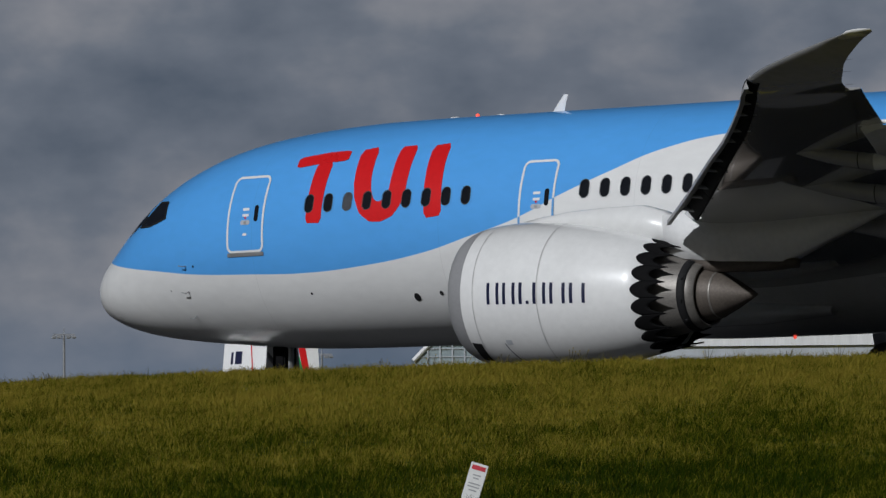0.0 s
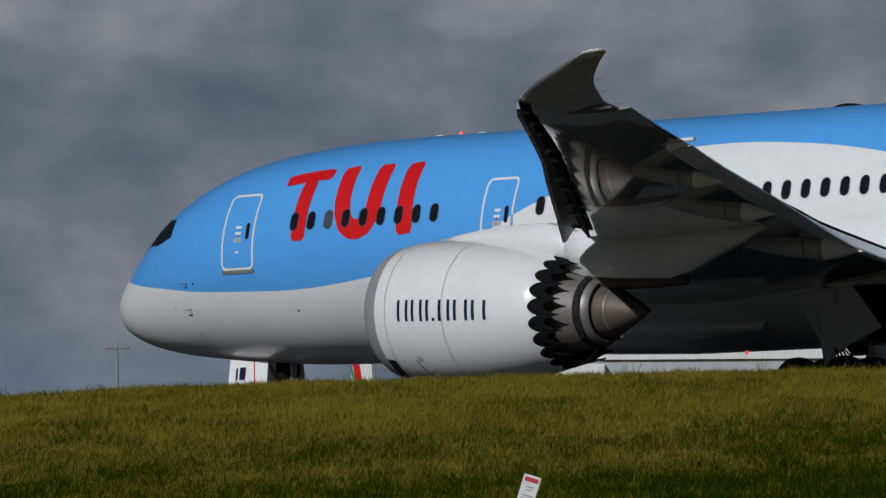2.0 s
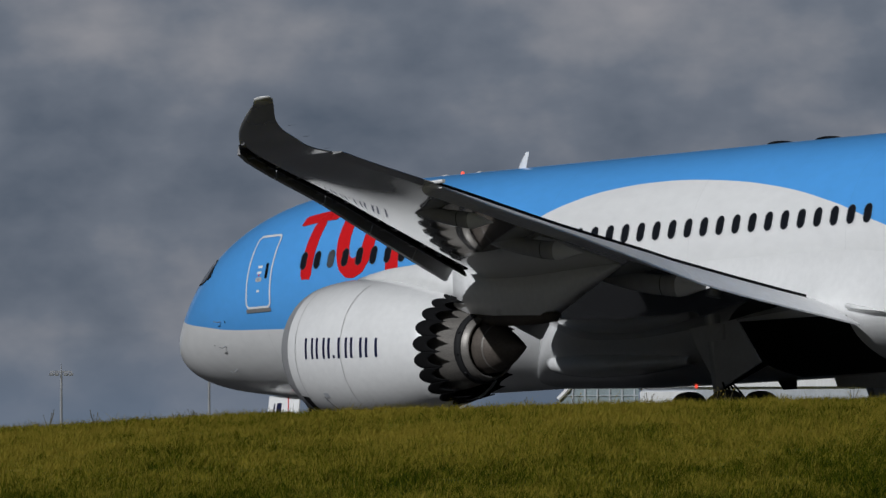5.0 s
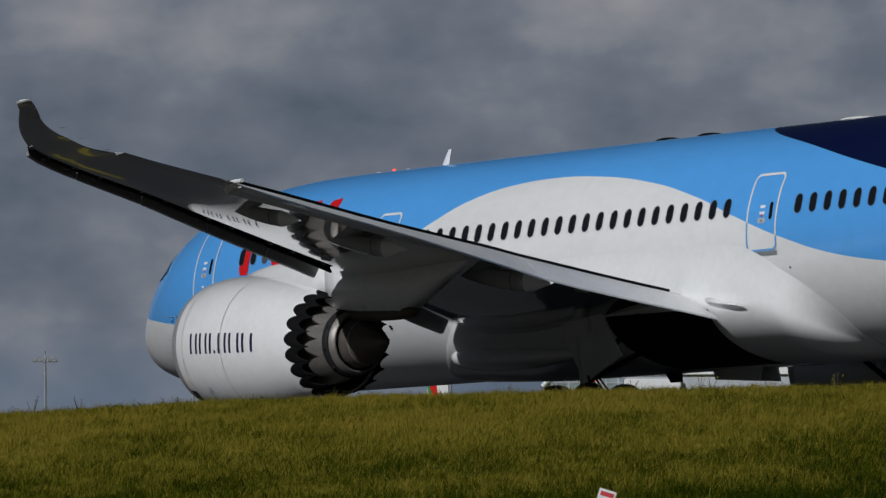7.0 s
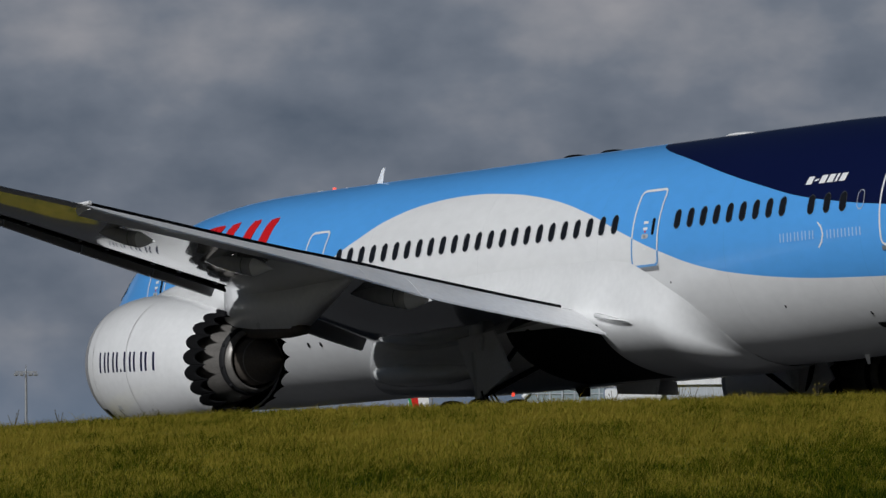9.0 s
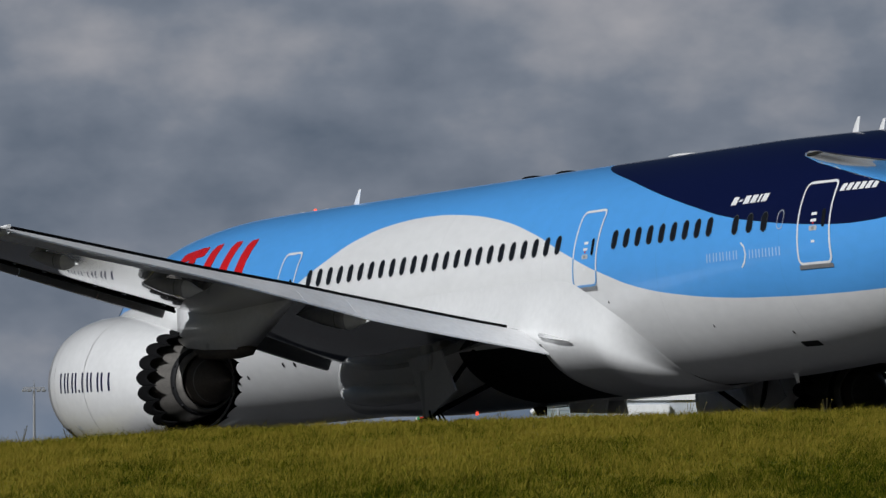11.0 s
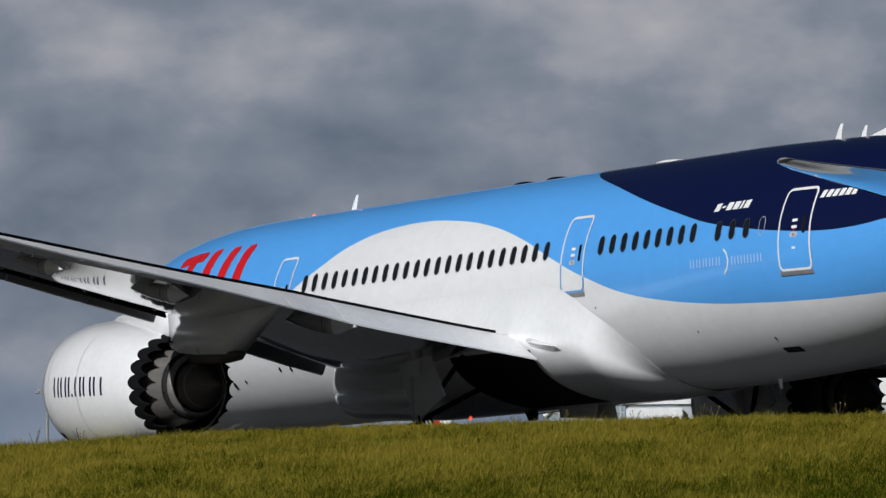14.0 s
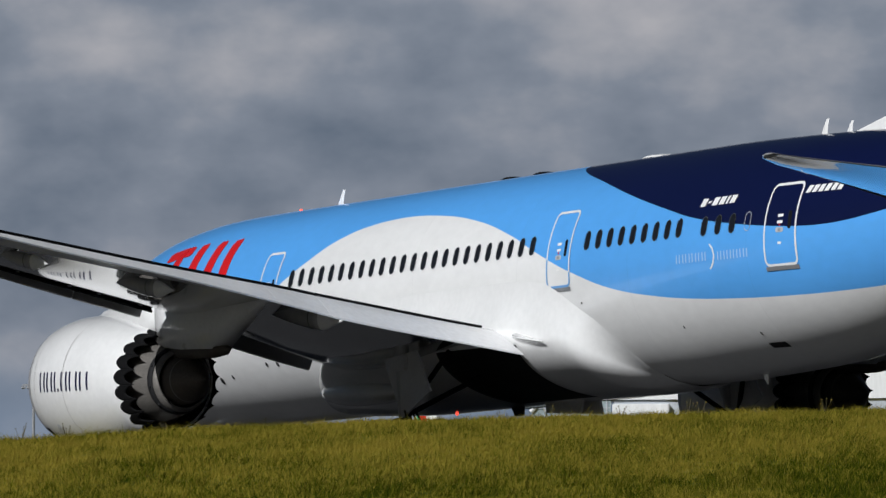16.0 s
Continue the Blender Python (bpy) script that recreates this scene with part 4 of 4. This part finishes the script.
    # canoe fairings under the flaps
    for s, tx, tz, length, rad in ((8.7, 32.12, 3.53, 5.2, 0.26), (14.28, 34.05, 4.06, 4.4, 0.22), (18.58, 36.05, 4.49, 3.8, 0.19)):
        rr = []
        for k in range(19):
            u = k / 18
            body = rad * math.sin(math.pi * (min(u, 0.8) * 0.62 + 0.02)) ** 0.6
            r = body if u < 0.8 else body * max(0.05, 1 - (u - 0.8) / 0.2)
            x = tx - length * (1 - u)
            zc = tz + 0.05 + (1 - u) * 0.72 - 0.10 * math.sin(math.pi * u) - (0.0 if u < 0.8 else 0.12 * (body - r))
            rr.append([(x, sg * s + r * 0.62 * math.cos(q), zc + r * (1.15 if math.sin(q) < 0 else 0.9) * math.sin(q)) for q in (2 * math.pi * j / 20 for j in range(20))])
        canoe = part("flap_track_fairing", loft_bm(rr[:15]), GREY_PAINT, wing, "grey canoe fairing", True)
        # Tail ends get white paint for the sunlight that catches them.
        part("fairing_tail", loft_bm(rr[14:]), WHITE_PAINT, canoe, "pointed fairing tail, painted white for the sun on it")
        part("fairing_joint", loft_bm([[(p[0] + d, (p[1] - sg * s) * 1.03 + sg * s, p[2] - 0.004) for p in rr[12]] for d in (0.0, 0.025)]), DARK, canoe)
    part("dump_pipe", rod_bm((36.2, sg * 20.9, 5.28), (37.15, sg * 20.9, 5.31), 0.05, 0.05, 8), MARK, wing)
    for s in (22.0, 23.2, 24.4, 25.6, 26.6, 27.4):
        x0, x1, z, t = wing_at(s)
        part("static_wick", rod_bm((x1, sg * s, z), (x1 + 0.24, sg * s, z + 0.005), 0.004, 0.003, 4), BLACK, wing)


def engine_axis(x):
    return 2.52 - 0.028 * (x - 19)


def build_engine(sg):
    cy = sg * 9.9
    eng = part("engine_cowl", loft_bm(turned([(18.95, 1.715), (19.2, 1.755), (19.6, 1.80), (20.3, 1.825), (21.0, 1.81), (21.7, 1.765), (22.4, 1.68), (23.0, 1.575), (23.5, 1.46), (23.98, 1.342), (24.0, 1.30), (23.5, 1.36), (22.5, 1.42), (21.0, 1.42), (20.0, 1.40), (18.98, 1.40)], cy, engine_axis, 96), cap=False), WHITE_PAINT, PLANE, "white engine cowl", True)
    part("inlet_lip", loft_bm(turned([(18.945, 1.714), (18.75, 1.67), (18.58, 1.61), (18.46, 1.54), (18.41, 1.47), (18.43, 1.41), (18.52, 1.38), (18.97, 1.38)], cy, engine_axis, 96), cap=False), LIP_METAL, eng, "bare metal inlet lip", True)
    part("fan_disc", loft_bm([[(20.1, cy, engine_axis(20.1))] * 24, *turned([(20.1, 1.41)], cy, engine_axis, 24)], cap=False), DARK, eng)
    part("spinner", loft_bm(turned([(19.35, 0.02), (19.6, 0.22), (20.08, 0.45)], cy, engine_axis, 24)), BLACK, eng, smooth=True)
    # scalloped black nozzle edge
    N, per = 20, 12
    for k in range(N):
        rings = []
        for row in range(5):
            ring = []
            for j in range(per + 1):
                a = 2 * math.pi * (k + j / per) / N + 0.1
                front = 23.98 - 0.26 * math.sin(math.pi * j / per) ** 0.7
                back = 24.62 - 0.46 * math.sin(math.pi * j / per) ** 0.75
                x = front + (back - front) * row / 4
                r = spline([(23.5, 1.466), (23.9, 1.366), (24.3, 1.285), (24.7, 1.225)], x) + 0.004
                ring.append((x, cy + r * math.cos(a), engine_axis(x) + r * math.sin(a)))
            rings.append(ring)
        bm = loft_bm(rings, closed=False, cap=False)
        bmesh.ops.recalc_face_normals(bm, faces=bm.faces)
        bmesh.ops.solidify(bm, geom=bm.faces[:], thickness=0.02)
        part("chevron", bm, BLACK, eng, smooth=True)
    part("nozzle_lining", loft_bm(turned([(23.9, 1.30), (23.3, 1.34), (22.6, 1.36)], cy, engine_axis, 64), cap=False), BLACK, eng, smooth=True)
    core = part("core_cowl", loft_bm(turned([(22.6, 1.12), (23.3, 1.10), (23.9, 1.03), (24.4, 0.94), (24.85, 0.84), (25.12, 0.77), (25.13, 0.72), (24.8, 0.74)], cy, engine_axis, 64), cap=False), HOT_METAL, eng, "heat-tinted metal core cowl", True)
    part("core_ring", loft_bm(turned([(24.72, 0.895), (24.74, 0.905), (24.92, 0.86), (24.92, 0.84)], cy, engine_axis, 64), cap=False), DARK, core, smooth=True)
    for k in range(10):
        a = 2 * math.pi * k / 10 + 0.2
        p = Vector((24.83, cy + 0.875 * math.cos(a), engine_axis(24.83) + 0.875 * math.sin(a)))
        part("ring_bolt", rod_bm(p, p + Vector((0.0, 0.03 * math.cos(a), 0.03 * math.sin(a))), 0.05, 0.04, 8), DARK, core)
    part("exhaust_gap", loft_bm(turned([(25.0, 0.75), (24.95, 0.60)], cy, engine_axis, 48), cap=False), BLACK, core)
    part("exhaust_plug", loft_bm(turned([(24.8, 0.66), (25.2, 0.63), (25.5, 0.55), (25.9, 0.36), (26.3, 0.14), (26.5, 0.015)], cy, engine_axis, 48)), PLUG_METAL, eng, "brown metal exhaust cone", True)
    part("plug_seam", loft_bm(turned([(25.42, 0.577), (25.43, 0.583), (25.46, 0.574), (25.47, 0.566)], cy, engine_axis, 48), cap=False), HOT_METAL, eng)
    # pylon from the cowl top to the wing
    def prow(x, z0, z1, w0, w1):
        return [(x, cy - w0, z0), (x, cy - w1, z1), (x, cy - w1 * 0.4, z1 + 0.03), (x, cy + w1 * 0.4, z1 + 0.03), (x, cy + w1, z1), (x, cy + w0, z0)]
    fwd = [(19.7, 4.25, 4.31, 0.05, 0.03), (20.3, 4.2, 4.40, 0.30, 0.16), (21.2, 4.1, 4.50, 0.42, 0.24), (22.3, 3.9, 4.55, 0.45, 0.28), (23.3, 3.7, 4.56, 0.44, 0.30), (23.9, 3.55, 4.40, 0.38, 0.24), (24.3, 3.6, 4.15, 0.26, 0.16)]
    part("pylon_fairing", loft_bm([prow(*p) for p in fwd]), WHITE_PAINT, eng, "white pylon fairing", True)
    aft = [(24.0, 3.42, 4.3, 0.33, 0.36), (24.6, 3.22, 4.3, 0.34, 0.40), (25.6, 3.12, 4.3, 0.34, 0.42), (27.35, 3.05, 4.25, 0.28, 0.42), (28.6, 3.55, 4.2, 0.2, 0.35), (30.1, 4.12, 4.2, 0.06, 0.12)]
    part("pylon", loft_bm([prow(*p) for p in aft]), PYLON_PAINT, eng, "light grey pylon", True)
    heat = [(24.55, 2.95, 3.24, 0.26, 0.33), (25.4, 2.88, 3.14, 0.24, 0.33), (26.6, 2.86, 3.08, 0.2, 0.30), (27.6, 2.9, 3.10, 0.12, 0.24)]
    part("pylon_heat_shield", loft_bm([prow(*p) for p in heat]), PLUG_METAL, eng, "dark metal heat shield", True)
    # panel seam, drain mark, strake and lettering bars on the outer side
    def on_cowl(x, ang, off=0.006):
        r = spline([(18.95, 1.715), (19.2, 1.755), (19.6, 1.80), (20.3, 1.825), (21.0, 1.81), (21.7, 1.765), (22.4, 1.68), (23.0, 1.575), (23.5, 1.46), (23.9, 1.36)], x) + off
        return Vector((x, cy + sg * r * math.cos(ang), engine_axis(x) + r * math.sin(ang)))

    def cowl_patch(name, x0, x1, a0, a1, mat, shear=0.0, off=0.006, label=""):
        bm = bmesh.new()
        n = max(6, int(abs(a1 - a0) / 0.05))
        g = [[bm.verts.new(on_cowl(x0 + (x1 - x0) * i / 4 + shear * j / n, a0 + (a1 - a0) * j / n, off)) for i in range(5)] for j in range(n + 1)]
        for p, q in zip(g, g[1:]):
            for i in range(4):
                bm.faces.new((p[i], p[i + 1], q[i + 1], q[i]))
        part(name, bm, mat, eng, label)
    cowl_patch("cowl_seam", 21.27, 21.295, -1.2, 1.45, SEAM, -0.06, 0.010)
    cowl_patch("cowl_seam", 19.34, 19.36, -1.2, 1.45, SEAM, 0.0, 0.010)
    cowl_patch("cowl_stripe", 20.25, 20.28, -1.15, -0.72, INK, -0.22)
    cowl_patch("cowl_notice", 20.1, 20.28, -0.74, -0.66, RIM)
    cowl_patch("cowl_drain", 18.98, 19.3, -1.15, -0.75, DARK)
    if sg < 0:
        x, mid, half = 19.8, 0.0, 0.145
        for w in (0.36, 0.36, 0.09, 0.08, 0.36, 0.42, 0.42):
            if w == 0.08:
                cowl_patch("lettering_dot", x, x + w, -half + mid, -half + mid + 0.045, INK)
            elif w == 0.09:
                cowl_patch("lettering_bar", x, x + w, -half + mid, half + mid, INK)
            else:
                cowl_patch("lettering_bar", x, x + 0.085, -half + mid, half + mid, INK)
                cowl_patch("lettering_bar", x + w - 0.085, x + w, -half + mid, half + mid, INK)
            x += w + 0.115
    bm = loft_bm([[tuple(on_cowl(x, 0.85 + d, h)) for d, h in ((-0.012, 0.0), (0, hh), (0.012, 0.0))] for x, hh in ((19.7, 0.01), (20.2, 0.16), (20.9, 0.25), (21.0, 0.02))])
    part("cowl_strake", bm, WHITE_PAINT, eng) if sg > 0 else bm.free()


def build_tail():
    for sg in (-1, 1):
        rr = []
        for s, x0, x1, z, t in ((0.8, 47.6, 53.6, 5.75, 0.62), (3, 49.6, 54.3, 5.83, 0.48), (6, 52.3, 55.2, 5.90, 0.32), (8.8, 54.85, 56.2, 5.96, 0.2), (9.6, 55.75, 56.6, 5.98, 0.12), (9.9, 56.4, 56.85, 5.98, 0.05)):
            rr.append(foil_ring(x0, x1, sg * s, z, t))
        stab = part("tailplane", loft_bm(rr), GREY_PAINT, PLANE, "grey tailplane", True)
        edge = []
        for s, x0, z, t in ((1.2, 47.95, 5.76, 0.5), (6, 52.3, 5.90, 0.3), (9.7, 55.95, 5.98, 0.1)):
            edge.append([(x0 - 0.02, sg * s, z), (x0 + 0.3, sg * s, z + t * 0.42 + 0.012), (x0 + 0.3, sg * s, z - t * 0.38 - 0.012)])
        part("leading_edge_strip", loft_bm(edge), LIP_METAL, stab)
    rr = []
    for z, x0, x1, t in ((7.2, 44.5, 54.2, 0.62), (8.0, 46.2, 54.4, 0.55), (11, 49.3, 55.2, 0.4), (14, 52.4, 56.3, 0.28), (16.6, 55.0, 57.4, 0.12)):
        rr.append([(x0 + (x1 - x0) * u, t * v, z) for u, v in FOIL])
    part("fin", loft_bm(rr), NAVY_PAINT, PLANE, "navy fin", True)
    part("fin_root_fairing", loft_bm([[(43.2, -0.02, 7.8), (43.2, 0.02, 7.8), (43.2, 0.0, 7.83)], [(45, -0.2, 7.7), (45, 0.2, 7.7), (45, 0, 8.15)], [(47.5, -0.3, 7.5), (47.5, 0.3, 7.5), (47.5, 0, 9.2)]]), MARK, PLANE, "white fin root fairing")


NAVY_PAINT = plain("navy_paint", NAVY, 0.25, scale=0.6, amount=0.1, bump=0.001, coat=0.4)


def build_wheel(parent, x, y, z, r, w):
    prof = [(-w / 2, r * 0.62), (-w / 2, r * 0.86), (-w * 0.36, r * 0.97), (-w * 0.15, r), (w * 0.15, r), (w * 0.36, r * 0.97), (w / 2, r * 0.86), (w / 2, r * 0.62)]
    rings = [[(x + q * math.cos(a), y + d, z + q * math.sin(a)) for a in (2 * math.pi * k / 32 for k in range(32))] for d, q in prof]
    tyre = part("wheel", loft_bm(rings), TYRE, parent, "black rubber tyre", True)
    part("hub", rod_bm((x, y - w * 0.42, z), (x, y + w * 0.42, z), r * 0.55, r * 0.55, 20), STEEL, tyre)


def build_gear():
    nose = part("nose_gear_leg", rod_bm((5.3, 0, 2.3), (5.3, 0, 0.55), 0.14, 0.10, 14), STEEL, PLANE)
    for y in (-0.3, 0.3):
        build_wheel(nose, 5.3, y, 0.51, 0.51, 0.36)
    part("drag_brace", rod_bm((4.3, 0, 2.2), (5.25, 0, 1.2), 0.06, 0.06, 8), STEEL, nose)
    part("axle", rod_bm((5.3, -0.4, 0.51), (5.3, 0.4, 0.51), 0.07, 0.07, 10), STEEL, nose)
    part("taxi_light", rod_bm((5.1, -0.12, 1.5), (5.05, -0.12, 1.5), 0.09, 0.09, 12), MARK, nose)
    part("gear_bay", box_bm(4.95, 5.35, -0.3, 0.3, 1.0, 2.12, 0.04), BLACK, PLANE)
    for sg in (-1, 1):
        bm = loft_bm([[(3.67, sg * 0.66, 2.2), (5.07, sg * 0.66, 2.12), (5.07, sg * 0.70, 2.12), (3.67, sg * 0.70, 2.2)],
                      [(3.66, sg * 0.78, 1.25), (5.1, sg * 0.78, 1.22), (5.1, sg * 0.82, 1.22), (3.66, sg * 0.82, 1.25)]])
        door = part("nose_gear_door", bm, MARK, PLANE, "white nose gear door")
        if sg < 0:
            for x0, x1 in ((3.92, 3.99), (4.06, 4.28)):
                part("code_bar", loft_bm([[(x0, -0.715, 1.98), (x1, -0.715, 1.98), (x1, -0.725, 1.98), (x0, -0.725, 1.98)], [(x0, -0.77, 1.64), (x1, -0.77, 1.64), (x1, -0.785, 1.64), (x0, -0.785, 1.64)]]), INK, door)
            part("red_line", loft_bm([[(4.55, -0.71, 2.14), (4.58, -0.71, 2.14), (4.58, -0.72, 2.14), (4.55, -0.72, 2.14)], [(4.68, -0.82, 1.24), (4.71, -0.82, 1.24), (4.71, -0.83, 1.24), (4.68, -0.83, 1.24)]]), RED, door)
    for sg in (-1, 1):
        cy = sg * 4.9
        leg = part("main_gear_leg", rod_bm((27.6, cy + sg * -0.1, 3.2), (28.1, cy, 0.75), 0.2, 0.16, 16), STEEL, PLANE)
        part("bogie_beam", rod_bm((27.45, cy, 0.7), (28.95, cy, 0.7), 0.13, 0.13, 10), STEEL, leg)
        part("side_brace", rod_bm((28.6, sg * 3.0, 2.4), (28.2, cy, 1.4), 0.07, 0.07, 8), BLACK, leg)
        part("side_brace", rod_bm((29.6, sg * 4.4, 3.0), (28.2, cy, 1.5), 0.07, 0.07, 8), BLACK, leg)
        for wx in (27.47, 28.93):
            for dy in (-0.55, 0.55):
                build_wheel(leg, wx, cy + dy, 0.64, 0.64, 0.5)
        for k in range(4):
            part("brake_hose", rod_bm((28.3, cy - 0.15 + 0.1 * k, 1.5), (28.6 + 0.15 * k, cy - 0.15 + 0.1 * k, 0.9), 0.025, 0.025, 6), BLACK, leg)
        bm = loft_bm([[(26.85, cy - 0.03, 2.9), (28.7, cy - 0.03, 3.05), (28.7, cy + 0.03, 3.05), (26.85, cy + 0.03, 2.9)],
                      [(27.3, cy - 0.08, 2.3), (29.3, cy - 0.08, 2.4), (29.3, cy - 0.02, 2.4), (27.3, cy - 0.02, 2.3)],
                      [(27.9, cy - 0.12, 1.6), (29.72, cy - 0.12, 1.95), (29.72, cy - 0.06, 1.95), (27.9, cy - 0.06, 1.6)],
                      [(28.14, cy - 0.14, 1.32), (28.2, cy - 0.14, 1.34), (28.2, cy - 0.08, 1.34), (28.14, cy - 0.08, 1.32)]])
        part("main_gear_door", bm, DOOR_GREY, PLANE, "large grey main gear door")
        # Dark sheet: the open bay, plus the wing's shade painted aft of it.
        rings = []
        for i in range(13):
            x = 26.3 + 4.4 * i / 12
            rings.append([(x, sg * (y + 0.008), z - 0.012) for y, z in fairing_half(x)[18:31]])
        part("wheel_bay_and_shade", loft_bm(rings, closed=False, cap=False), DARK, PLANE, "dark sheet for the open main wheel bay and the painted shade behind it")
        part("gear_door_bracket", box_bm(27.6, 28.3, cy - 0.16, cy - 0.05, 2.55, 2.95, 0.02), DOOR_GREY, PLANE)
        part("inner_gear_door", loft_bm([[(27, sg * 0.2, 1.9), (29.2, sg * 0.2, 1.9), (29.2, sg * 0.26, 1.9), (27, sg * 0.26, 1.9)], [(27.3, sg * 0.3, 1.55), (29.2, sg * 0.3, 1.45), (29.2, sg * 0.36, 1.45), (27.3, sg * 0.36, 1.55)]]), DOOR_GREY, PLANE)


build_fuselage()
build_cockpit()
for x0, x1, z0, z1, sill in ((5.25, 6.47, 4.50, 6.49, True), (14.75, 15.8, 4.50, 6.46, False), (32.22, 33.45, 4.52, 6.45, True), (43.56, 44.84, 4.42, 6.40, True)):
    build_door(x0, x1, z0, z1, sill)
build_windows()
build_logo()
build_markings()
build_antennas()
for side_sign in (-1, 1):
    build_wing(side_sign)
    build_engine(side_sign)
build_tail()
build_gear()
build_weeds()
build_grass()


def motions():
    walk(PLANE, [(r[0], pose(r[4], r[5], 0, 0, 0, r[6])) for r in ROWS])
    walk(SKY, [(0, pose(0, 0, 0, 0, 0, 0)), (16, pose(0, 0, 0, 0, 0, -0.42))])


motions()
